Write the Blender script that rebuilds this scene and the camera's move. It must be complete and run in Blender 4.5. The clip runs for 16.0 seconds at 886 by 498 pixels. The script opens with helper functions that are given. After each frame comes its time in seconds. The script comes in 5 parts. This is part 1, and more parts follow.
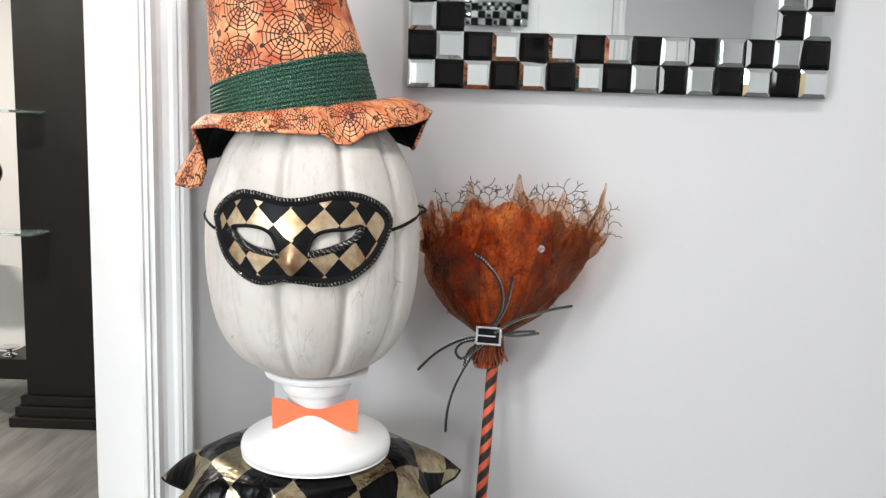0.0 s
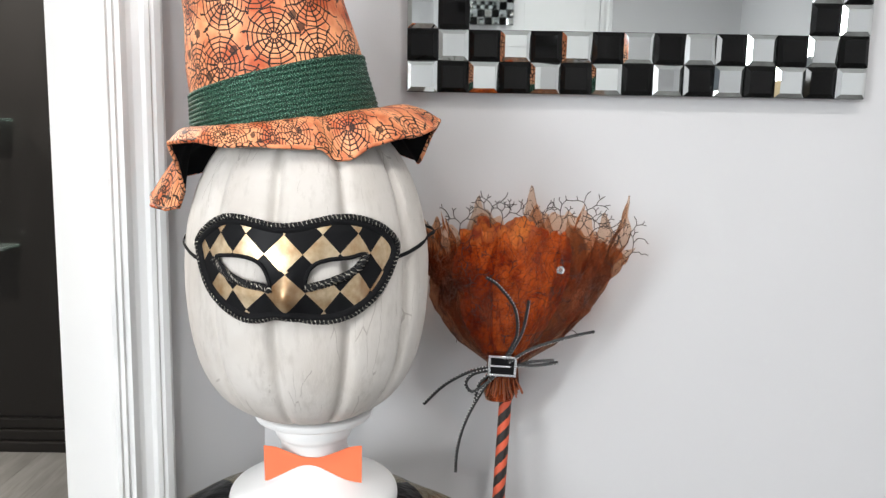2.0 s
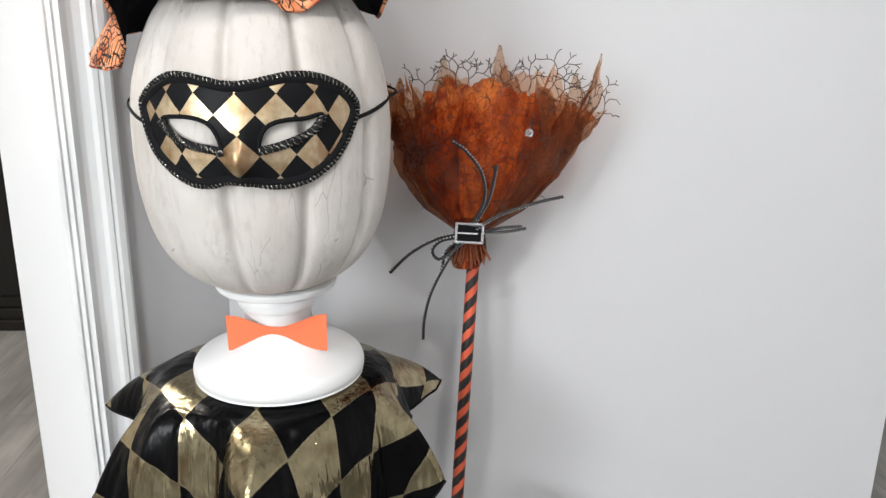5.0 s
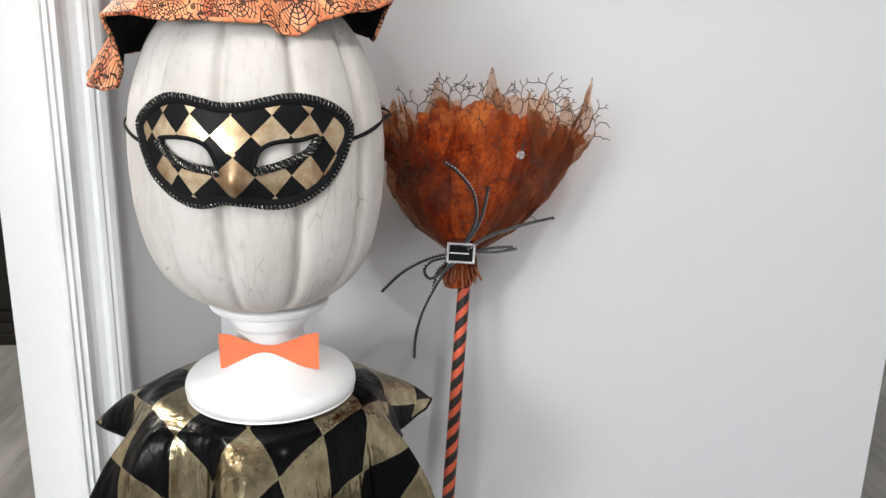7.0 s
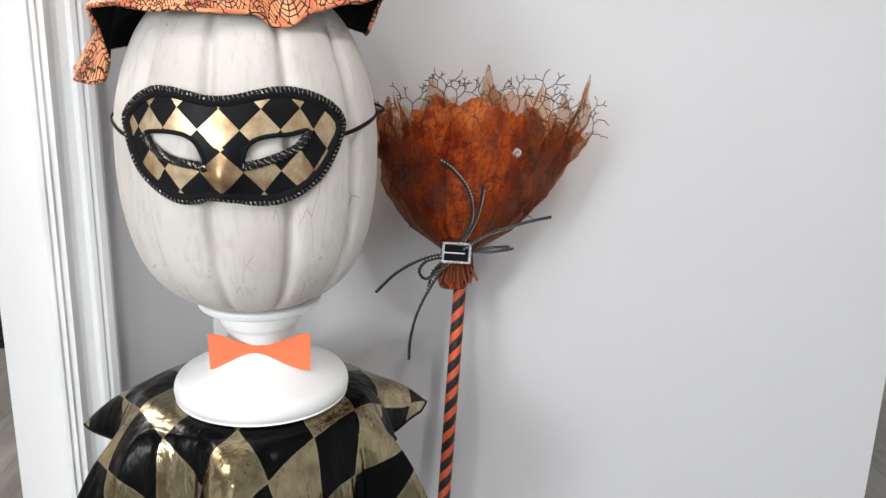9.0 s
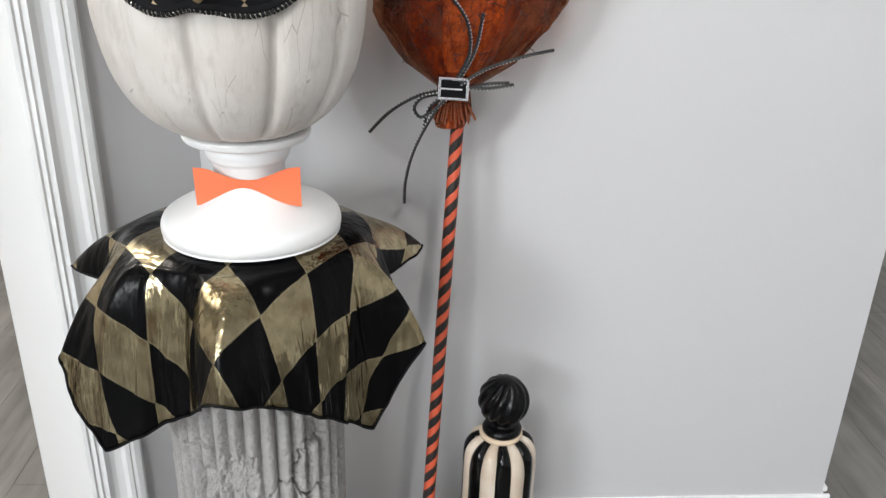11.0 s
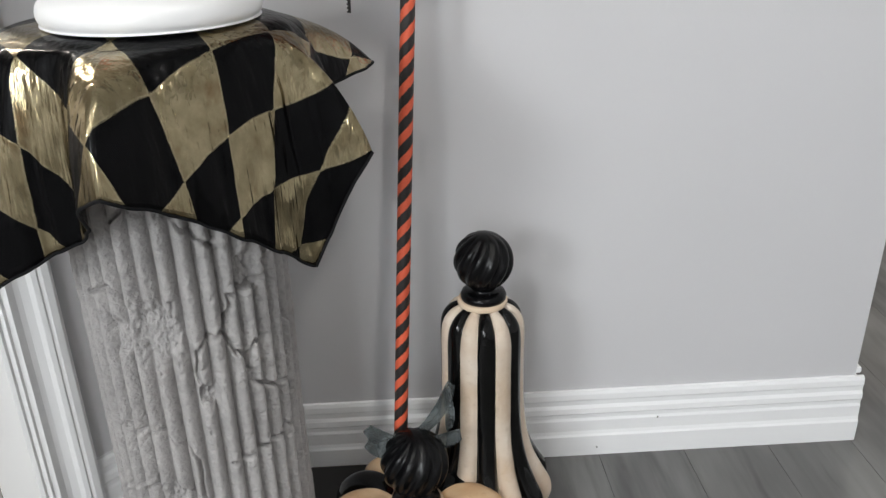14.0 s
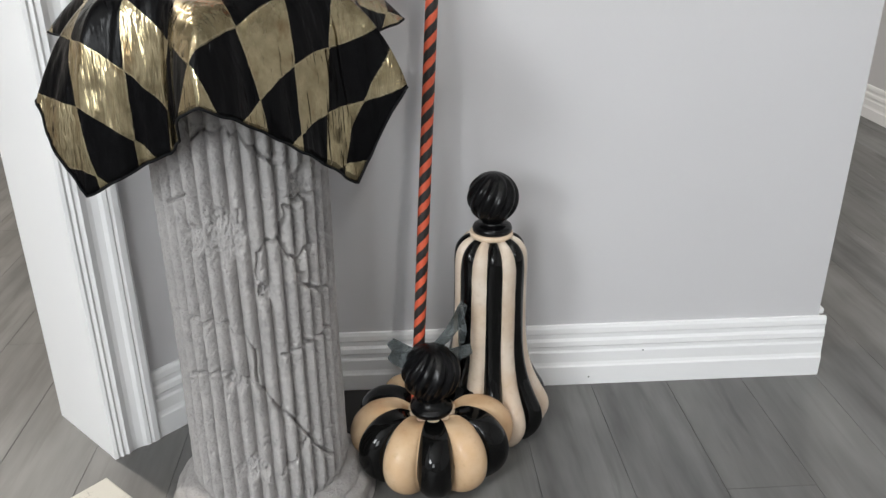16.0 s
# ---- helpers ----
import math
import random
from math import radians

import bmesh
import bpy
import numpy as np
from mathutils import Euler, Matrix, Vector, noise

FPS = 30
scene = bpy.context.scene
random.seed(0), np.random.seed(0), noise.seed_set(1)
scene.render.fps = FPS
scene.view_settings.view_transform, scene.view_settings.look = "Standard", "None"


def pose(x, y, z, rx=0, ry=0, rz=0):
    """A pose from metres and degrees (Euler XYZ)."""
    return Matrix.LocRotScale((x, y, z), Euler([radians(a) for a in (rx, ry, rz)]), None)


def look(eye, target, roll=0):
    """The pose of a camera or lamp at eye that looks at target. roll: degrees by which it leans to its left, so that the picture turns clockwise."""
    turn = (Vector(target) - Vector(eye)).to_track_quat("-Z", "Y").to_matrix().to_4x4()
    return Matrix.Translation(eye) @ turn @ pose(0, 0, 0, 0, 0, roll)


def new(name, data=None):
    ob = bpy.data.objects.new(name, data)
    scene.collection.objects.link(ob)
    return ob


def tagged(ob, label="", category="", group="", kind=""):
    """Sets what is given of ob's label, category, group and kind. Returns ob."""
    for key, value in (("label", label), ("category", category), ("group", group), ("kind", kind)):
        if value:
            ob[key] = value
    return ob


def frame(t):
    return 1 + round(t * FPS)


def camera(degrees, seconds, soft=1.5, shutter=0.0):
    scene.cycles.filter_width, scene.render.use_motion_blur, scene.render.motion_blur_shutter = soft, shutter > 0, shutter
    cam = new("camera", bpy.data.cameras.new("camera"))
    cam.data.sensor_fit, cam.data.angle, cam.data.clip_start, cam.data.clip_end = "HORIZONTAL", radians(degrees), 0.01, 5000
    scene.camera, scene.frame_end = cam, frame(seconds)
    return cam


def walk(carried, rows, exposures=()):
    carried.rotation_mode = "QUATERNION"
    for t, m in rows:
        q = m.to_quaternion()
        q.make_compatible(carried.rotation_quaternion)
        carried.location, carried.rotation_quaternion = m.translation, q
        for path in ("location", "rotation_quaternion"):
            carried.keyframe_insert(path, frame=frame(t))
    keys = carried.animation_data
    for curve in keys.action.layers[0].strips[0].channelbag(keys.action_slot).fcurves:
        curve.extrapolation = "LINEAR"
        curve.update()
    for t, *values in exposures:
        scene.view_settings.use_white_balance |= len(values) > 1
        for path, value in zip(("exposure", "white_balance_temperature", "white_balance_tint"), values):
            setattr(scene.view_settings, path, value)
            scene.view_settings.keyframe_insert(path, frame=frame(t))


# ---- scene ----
cam = camera(56.6, 16.0, 1.4)
METRES, EYE, TILT, LEAN, TURN = 1.0, 1.383, 0.0, 0.0, 0.8
ROWS = [
    (0.0, 0.0, 0.0, 0.0, 0.24, -8.11, -1.67),
    (0.5, 0.0406, 0.014, 0.0047, 1.39, -7.87, -1.99),
    (1.0, 0.001, 0.0737, 0.0062, 1.66, -8.02, -1.92),
    (1.5, -0.0324, 0.1128, 0.0181, 0.33, -8.14, -1.43),
    (2.0, -0.0414, 0.1443, 0.0142, -1.15, -8.1, -0.98),
    (2.5, -0.041, 0.1676, 0.0055, -2.21, -8.77, -0.55),
    (3.0, -0.0372, 0.1812, -0.0001, -2.74, -11.47, -0.48),
    (3.5, -0.0335, 0.1831, -0.0067, -3.09, -13.23, -0.51),
    (4.0, -0.0316, 0.1882, -0.0101, -3.22, -14.83, -0.55),
    (6.5, -0.0347, 0.1698, -0.0037, -3.66, -17.17, -1.21),
    (7.0, -0.0352, 0.1717, -0.001, -3.84, -15.54, -1.37),
    (7.5, -0.0321, 0.1783, -0.0028, -3.9, -14.48, -1.46),
    (8.0, -0.0285, 0.1807, -0.0024, -3.91, -13.79, -1.45),
    (10.5, -0.0245, 0.2124, -0.067, -3.62, -21.14, -1.54),
    (11.0, -0.021, 0.2175, -0.0867, -3.99, -23.55, -1.48),
    (11.5, -0.0108, 0.2318, -0.1054, -4.25, -25.25, -1.29),
    (12.0, -0.0029, 0.2721, -0.131, -4.29, -26.79, -0.91),
    (12.5, -0.0133, 0.3248, -0.1662, -5.13, -27.96, -0.15),
    (13.0, -0.0067, 0.3346, -0.2156, -5.53, -28.75, 0.32),
    (13.5, 0.0335, 0.3227, -0.2898, -4.68, -27.38, 0.85),
    (14.0, 0.0522, 0.3133, -0.3683, -4.5, -24.73, 1.02),
    (14.5, 0.0337, 0.2782, -0.4186, -4.07, -24.11, 1.11),
    (15.0, 0.0097, 0.2118, -0.4138, -4.11, -23.99, 0.89),
    (15.5, -0.0007, 0.1451, -0.4053, -4.34, -24.08, 0.54),
    (16.0, -0.0027, 0.0942, -0.3933, -4.65, -24.41, 0.17),
]
EXPOSURES = [(0.0, -0.02), (4.0, -0.06), (8.0, -0.09), (10.5, -0.1), (12.5, -0.22), (14.5, -0.27), (16.0, -0.2)]
walk(cam, [(t, pose(0, 0, EYE, TILT, LEAN, TURN) @ pose(METRES * x, METRES * y, METRES * z, 90 + pitch, roll, yaw)) for t, x, y, z, yaw, pitch, roll in ROWS], EXPOSURES)

# ---- world and lights ----
world = bpy.data.worlds.new("world")
scene.world = world
world.use_nodes = True
sky = world.node_tree.nodes.new("ShaderNodeTexSky")
sky.sky_type, sky.sun_disc = "NISHITA", False
sky.sun_elevation, sky.sun_rotation = radians(40), radians(250)
world.node_tree.links.new(sky.outputs[0], world.node_tree.nodes["Background"].inputs[0])
world.node_tree.nodes["Background"].inputs[1].default_value = 0.1


def area(name, eye, target, size, watts, colour=(1, 1, 1), shape="SQUARE", spread=180, tall=None):
    data = bpy.data.lights.new(name, "AREA")
    if tall:
        data.size_y = tall
    data.shape, data.size, data.energy, data.color, data.spread = shape, size, watts, colour, radians(spread)
    ob = new(name, data)
    ob.matrix_world = look(eye, target)
    return ob


WINDOW = Vector((-2.28, -1.62, 1.85))
area("window_daylight", WINDOW + Vector((0.1, 0, 0)), (0.2, 1.5, 1.0), 0.8, 62, (0.94, 0.98, 1.0))
# unseen frontal source, added to brighten the back wall and soften its shadows
FRONT_FILL = Vector((-1.35, -3.2, 1.58))
area("front_fill", FRONT_FILL + Vector((0, 0.06, 0)), (0.2, 1.5, 1.1), 1.1, 44, (0.95, 0.985, 1.0), "RECTANGLE", 180, 1.22)
# the last three are unseen, added to brighten the passage and next room
POTS = [(-0.75, -0.55), (0.36, 0.3), (-0.75, -2.2), (0.75, -2.2), (1.5, 2.9), (-1.7, 2.4), (-2.7, 3.2)]
POT_WATTS = [14, 13, 4, 10, 14, 54, 48]

# ---- helpers for meshes ----
TAU = 2 * math.pi


def lerp(a, b, t):
    return a + (b - a) * t


def sample(keys, x):
    """Smooth value at x from rising keys (x, value...)."""
    if x <= keys[0][0]:
        return keys[0][1:]
    for a, b in zip(keys, keys[1:]):
        if x <= b[0]:
            t = (x - a[0]) / (b[0] - a[0])
            t = t * t * (3 - 2 * t)
            return tuple(lerp(p, q, t) for p, q in zip(a[1:], b[1:]))
    return keys[-1][1:]


def linear(keys, x):
    if x <= keys[0][0]:
        return keys[0][1]
    for a, b in zip(keys, keys[1:]):
        if x <= b[0]:
            return lerp(a[1], b[1], (x - a[0]) / (b[0] - a[0]))
    return keys[-1][1]


def spline(points, steps=8, closed=False):
    """Catmull-Rom curve through points."""
    pts = [Vector(p) for p in points]
    n, out = len(pts), []
    for i in range(n if closed else n - 1):
        if closed:
            p0, p1, p2, p3 = pts[i - 1], pts[i], pts[(i + 1) % n], pts[(i + 2) % n]
        else:
            p0, p1, p2, p3 = pts[max(i - 1, 0)], pts[i], pts[i + 1], pts[min(i + 2, n - 1)]
        for k in range(steps):
            t = k / steps
            out.append(0.5 * ((2 * p1) + (p2 - p0) * t + (2 * p0 - 5 * p1 + 4 * p2 - p3) * t * t + (3 * p1 - p0 - 3 * p2 + p3) * t ** 3))
    if not closed:
        out.append(pts[-1])
    return out


def mesh(verts, faces, uvs=None, smooth=True):
    me = bpy.data.meshes.new("mesh")
    me.from_pydata([tuple(v) for v in verts], [], faces)
    if uvs is not None:
        layer = me.uv_layers.new(name="UVMap")
        idx = np.zeros(len(me.loops), dtype=np.int32)
        me.loops.foreach_get("vertex_index", idx)
        layer.data.foreach_set("uv", np.array(uvs, dtype=np.float32)[idx].ravel())
    me.polygons.foreach_set("use_smooth", np.full(len(me.polygons), smooth))
    me.update()
    return me


def thing(name, base, label, category, group="", kind=""):
    ob = new(name)
    ob.location = base
    ob.empty_display_size = 0.05
    return tagged(ob, label, category, group, kind)


def part(name, me, material, parent=None, label=""):
    """One mesh object, its points given in the world, under a thing or a part."""
    ob = new(name, me)
    if me.materials and material is None:
        pass
    elif material is not None:
        me.materials.clear()
        me.materials.append(material)
    if parent is not None:
        m = Matrix.Translation(parent.location) if parent.parent is None else Matrix.Translation(parent.parent.location)
        ob.parent = parent
        ob.matrix_parent_inverse = m.inverted() if parent.parent is None else Matrix.Identity(4)
    if label:
        tagged(ob, label)
    return ob


def grid(nu, nv, fn, close_u=False):
    verts, uvs, faces = [], [], []
    for j in range(nv + 1):
        for i in range(nu + 1):
            p, uv = fn(i / nu, j / nv)
            verts.append(p)
            uvs.append(uv)
    w = nu + 1
    for j in range(nv):
        for i in range(nu):
            a = j * w + i
            faces.append((a, a + 1, a + w + 1, a + w))
    return verts, faces, uvs


def lathe(profile, centre, seg=64, wobble=None):
    """Turned shape from a profile of (radius, height)."""
    cx, cy, cz = centre
    n = len(profile)
    cum = [0.0]
    for a, b in zip(profile, profile[1:]):
        cum.append(cum[-1] + math.hypot(b[0] - a[0], b[1] - a[1]))
    verts, uvs, faces = [], [], []
    for j, (r, z) in enumerate(profile):
        for i in range(seg + 1):
            a = TAU * i / seg
            k, dz = wobble(a, j / (n - 1), r, z) if wobble else (1.0, 0.0)
            verts.append((cx + r * k * math.sin(a), cy - r * k * math.cos(a), cz + z + dz))
            uvs.append((a / TAU, cum[j]))
    w = seg + 1
    for j in range(n - 1):
        for i in range(seg):
            a = j * w + i
            faces.append((a, a + 1, a + w + 1, a + w))
    return mesh(verts, faces, uvs)


def smooth_profile(points, steps=5):
    return [(p.x, p.y) for p in spline([(r, z, 0) for r, z in points], steps)]


def tube(points, radius, seg=8, flat=1.0, twist=0.0):
    """A tube along points; the uv runs along its length in metres."""
    pts = [Vector(p) for p in points]
    verts, faces, uvs, run = [], [], [], 0.0
    side = Vector((0.13, -1, 0.21)).normalized()
    n = len(pts)
    for i, p in enumerate(pts):
        d = (pts[min(i + 1, n - 1)] - pts[max(i - 1, 0)])
        d = d.normalized() if d.length > 1e-9 else Vector((0, 0, 1))
        side = (side - d * side.dot(d))
        side = side.normalized() if side.length > 1e-6 else d.orthogonal().normalized()
        up = d.cross(side)
        if i:
            run += (p - pts[i - 1]).length
        r = radius(i / (n - 1)) if callable(radius) else radius
        for k in range(seg + 1):
            a = TAU * k / seg + twist * run
            verts.append(p + side * (math.cos(a) * r * flat) + up * (math.sin(a) * r))
            uvs.append((run, k / seg))
    w = seg + 1
    for i in range(n - 1):
        for k in range(seg):
            faces.append((i * w + k, i * w + k + 1, (i + 1) * w + k + 1, (i + 1) * w + k))
    faces.append(tuple(range(seg))[::-1])
    faces.append(tuple((n - 1) * w + k for k in range(seg)))
    return verts, faces, uvs


def join(pieces):
    verts, faces, uvs = [], [], []
    for v, f, u in pieces:
        o = len(verts)
        verts += list(v)
        uvs += list(u)
        faces += [tuple(i + o for i in q) for q in f]
    return verts, faces, uvs


def box(lo, hi, bevel=0.0, m=None):
    """A box between two corners with bevelled edges."""
    bm = bmesh.new()
    bmesh.ops.create_cube(bm, size=1)
    lo, hi = Vector(lo), Vector(hi)
    for v in bm.verts:
        v.co = Vector(((v.co[i] + 0.5) * (hi[i] - lo[i]) + lo[i] for i in range(3)))
    if bevel:
        bmesh.ops.bevel(bm, geom=list(bm.edges), offset=bevel, segments=2, profile=0.6, affect="EDGES")
    if m is not None:
        bm.transform(m)
    me = bpy.data.meshes.new("box")
    bm.to_mesh(me)
    bm.free()
    return me


def extrude(profile, a, b, out, cap=True):
    """A moulding: profile (outward, up or along) swept from a to b; out is the outward direction, the second axis is z or, for uprights, the wall's line."""
    a, b, out = Vector(a), Vector(b), Vector(out)
    second = Vector((0, 0, 1)) if abs((b - a).normalized().z) < 0.5 else out.cross(Vector((0, 0, 1))) * -1
    verts = [e + out * p + second * q for e in (a, b) for p, q in profile]
    n = len(profile)
    faces = [(i, i + 1, n + i + 1, n + i) for i in range(n - 1)]
    if cap:
        faces += [tuple(range(n))[::-1], tuple(range(n, 2 * n))]
    me = mesh(verts, faces, smooth=False)
    bm = bmesh.new()
    bm.from_mesh(me)
    bmesh.ops.recalc_face_normals(bm, faces=bm.faces)
    bm.to_mesh(me)
    bm.free()
    return me


# ---- materials ----
def material(name, colour=(0.5, 0.5, 0.5), rough=0.5, metal=0.0, **extra):
    m = bpy.data.materials.new(name)
    m.use_nodes = True
    b = m.node_tree.nodes["Principled BSDF"]
    b.inputs["Base Color"].default_value = (*colour, 1)
    b.inputs["Roughness"].default_value = rough
    b.inputs["Metallic"].default_value = metal
    for k, v in extra.items():
        b.inputs[k.replace("_", " ")].default_value = v
    return m


class Graph:
    """Short hand for a material's nodes."""

    def __init__(self, m):
        self.m, self.t = m, m.node_tree
        self.b = self.t.nodes["Principled BSDF"]

    def node(self, kind, **inputs):
        n = self.t.nodes.new("ShaderNode" + kind)
        for k, v in inputs.items():
            self.put(n.inputs[k.replace("_", " ")], v)
        return n

    def put(self, socket, v):
        if isinstance(v, bpy.types.NodeSocket):
            self.t.links.new(v, socket)
        elif isinstance(v, tuple) and len(v) == 3 and socket.type == "RGBA":
            socket.default_value = (*v, 1)
        else:
            socket.default_value = v

    def math(self, op, a, b=0.0, c=0.0):
        n = self.t.nodes.new("ShaderNodeMath")
        n.operation = op
        for s, v in zip(n.inputs, (a, b, c)):
            self.put(s, v)
        return n.outputs[0]

    def vec(self, op, a, b=(0, 0, 0)):
        n = self.t.nodes.new("ShaderNodeVectorMath")
        n.operation = op
        self.put(n.inputs[0], a)
        self.put(n.inputs[1], b)
        return n.outputs[0]

    def mix(self, f, a, b):
        n = self.t.nodes.new("ShaderNodeMix")
        n.data_type = "RGBA"
        self.put(n.inputs[0], f)
        self.put(n.inputs[6], a)
        self.put(n.inputs[7], b)
        return n.outputs[2]

    def blend(self, f, a, b):
        n = self.t.nodes.new("ShaderNodeMix")
        self.put(n.inputs[0], f)
        self.put(n.inputs[2], a)
        self.put(n.inputs[3], b)
        return n.outputs[0]

    def ramp(self, v, lo, hi):
        n = self.t.nodes.new("ShaderNodeMapRange")
        self.put(n.inputs[0], v)
        n.inputs[1].default_value, n.inputs[2].default_value = lo, hi
        return n.outputs[0]

    def place(self, scale=(1, 1, 1), source="Object"):
        c = self.t.nodes.new("ShaderNodeTexCoord")
        mp = self.t.nodes.new("ShaderNodeMapping")
        mp.inputs["Scale"].default_value = scale
        self.t.links.new(c.outputs[source], mp.inputs[0])
        return mp.outputs[0]

    def noise(self, v, scale, detail=4.0, rough=0.55):
        return self.node("TexNoise", Vector=v, Scale=scale, Detail=detail, Roughness=rough).outputs["Fac"]

    def bump(self, h, strength=0.3, dist=0.002, normal=None):
        n = self.node("Bump", Height=h, Strength=strength, Distance=dist)
        if normal is not None:
            self.t.links.new(normal, n.inputs["Normal"])
        self.t.links.new(n.outputs[0], self.b.inputs["Normal"])
        return n.outputs[0]

    def set(self, **inputs):
        for k, v in inputs.items():
            self.put(self.b.inputs[k.replace("_", " ")], v)


def painted(name, colour, rough, grain=260, lift=0.08, blotch=0.05):
    m = material(name, colour, rough)
    g = Graph(m)
    p = g.place()
    big = g.noise(p, 2.2, 3)
    g.set(Base_Color=g.mix(g.math("MULTIPLY", big, blotch * 2), colour, tuple(c * 0.8 for c in colour)))
    g.bump(g.noise(p, grain, 3), lift, 0.001)
    g.set(Roughness=g.blend(g.noise(p, 7, 3), rough - 0.05, rough + 0.08))
    return m


WALL = painted("grey_wall_paint", (0.64, 0.637, 0.65), 0.62, 320, 0.12)
WHITE_WALL = painted("white_wall_paint", (0.8, 0.79, 0.78), 0.6, 320, 0.1)
TRIM = painted("white_trim_paint", (0.9, 0.905, 0.91), 0.32, 90, 0.05)
CEIL = painted("ceiling_paint", (0.82, 0.82, 0.81), 0.8, 150, 0.3)


def plank_material():
    m = material("grey_oak_planks", rough=0.42)
    g = Graph(m)
    info = g.node("ObjectInfo")
    off = g.vec("SCALE", g.vec("ADD", info.outputs["Location"], (3, 5, 0)))
    c = g.t.nodes.new("ShaderNodeTexCoord")
    v = g.vec("ADD", c.outputs["Object"], off)
    long = g.vec("MULTIPLY", v, (1, 0.07, 1))
    mid = g.vec("MULTIPLY", v, (1, 0.16, 1))
    a = g.noise(long, 38, 6, 0.62)
    b = g.noise(mid, 9, 4, 0.6)
    d = g.noise(g.vec("MULTIPLY", v, (1, 0.03, 1)), 190, 3)
    col = g.mix(g.ramp(b, 0.32, 0.7), (0.07, 0.07, 0.069), (0.235, 0.235, 0.229))
    col = g.mix(g.math("MULTIPLY", g.ramp(a, 0.52, 0.74), 0.6), col, (0.06, 0.056, 0.053))
    col = g.mix(g.math("MULTIPLY", info.outputs["Random"], 0.45), col, (0.15, 0.146, 0.138))
    cloud = g.noise(g.vec("MULTIPLY", v, (1, 0.3, 1)), 4.5, 3)
    col = g.mix(g.math("MULTIPLY", g.ramp(cloud, 0.5, 0.72), 0.45), col, (0.3, 0.3, 0.295))
    bend = g.vec("ADD", g.vec("MULTIPLY", v, (1, 0.09, 1)), g.vec("MULTIPLY", g.node("TexNoise", Vector=v, Scale=5.0).outputs["Color"], (0.035, 0, 0)))
    vein = g.math("MULTIPLY", g.ramp(g.noise(bend, 15, 3, 0.6), 0.6, 0.7), g.ramp(cloud, 0.62, 0.45))
    col = g.mix(g.math("MULTIPLY", vein, 0.7), col, (0.04, 0.038, 0.037))
    knot = g.ramp(g.noise(g.vec("MULTIPLY", v, (1, 0.35, 1)), 13, 2), 0.72, 0.8)
    col = g.mix(g.math("MULTIPLY", knot, 0.55), col, (0.05, 0.045, 0.042))
    g.set(Base_Color=col, Roughness=g.blend(a, 0.36, 0.52))
    g.bump(g.math("ADD", a, g.math("MULTIPLY", d, 0.6)), 0.16, 0.0012)
    return m


PLANK = plank_material()
GAP = material("dark_joint", (0.08, 0.077, 0.073), 0.9)
MIRROR = material("silver_mirror", (0.8, 0.835, 0.83), 0.015, 1.0)
BLACK_GLASS = material("black_glass_tile", (0.004, 0.004, 0.004), 0.04, 0.0, Specular_IOR_Level=0.22)
FRAME_EDGE = material("black_frame_edge", (0.012, 0.012, 0.013), 0.25)


def stone_material():
    m = material("cracked_plaster_stone", rough=0.88)
    g = Graph(m)
    p = g.place()
    big, mid, fine = g.noise(p, 7, 4), g.noise(p, 45, 5, 0.65), g.noise(p, 330, 4, 0.7)
    col = g.mix(g.ramp(big, 0.3, 0.7), (0.335, 0.323, 0.317), (0.455, 0.438, 0.43))
    col = g.mix(g.math("MULTIPLY", g.ramp(mid, 0.5, 0.72), 0.55), col, (0.2, 0.19, 0.187))
    col = g.mix(g.math("MULTIPLY", g.ramp(fine, 0.56, 0.72), 0.4), col, (0.2, 0.19, 0.188))
    geo = g.node("NewGeometry")
    worn = g.ramp(geo.outputs["Pointiness"], 0.47, 0.56)
    col = g.mix(g.math("MULTIPLY", worn, 0.35), col, (0.53, 0.512, 0.5))
    g.set(Base_Color=col)
    pits = g.node("TexVoronoi", Vector=p, Scale=170).outputs["Distance"]
    g.bump(g.math("ADD", g.math("ADD", mid, fine), g.math("MULTIPLY", pits, 0.7)), 0.95, 0.0026)
    return m


STONE = stone_material()


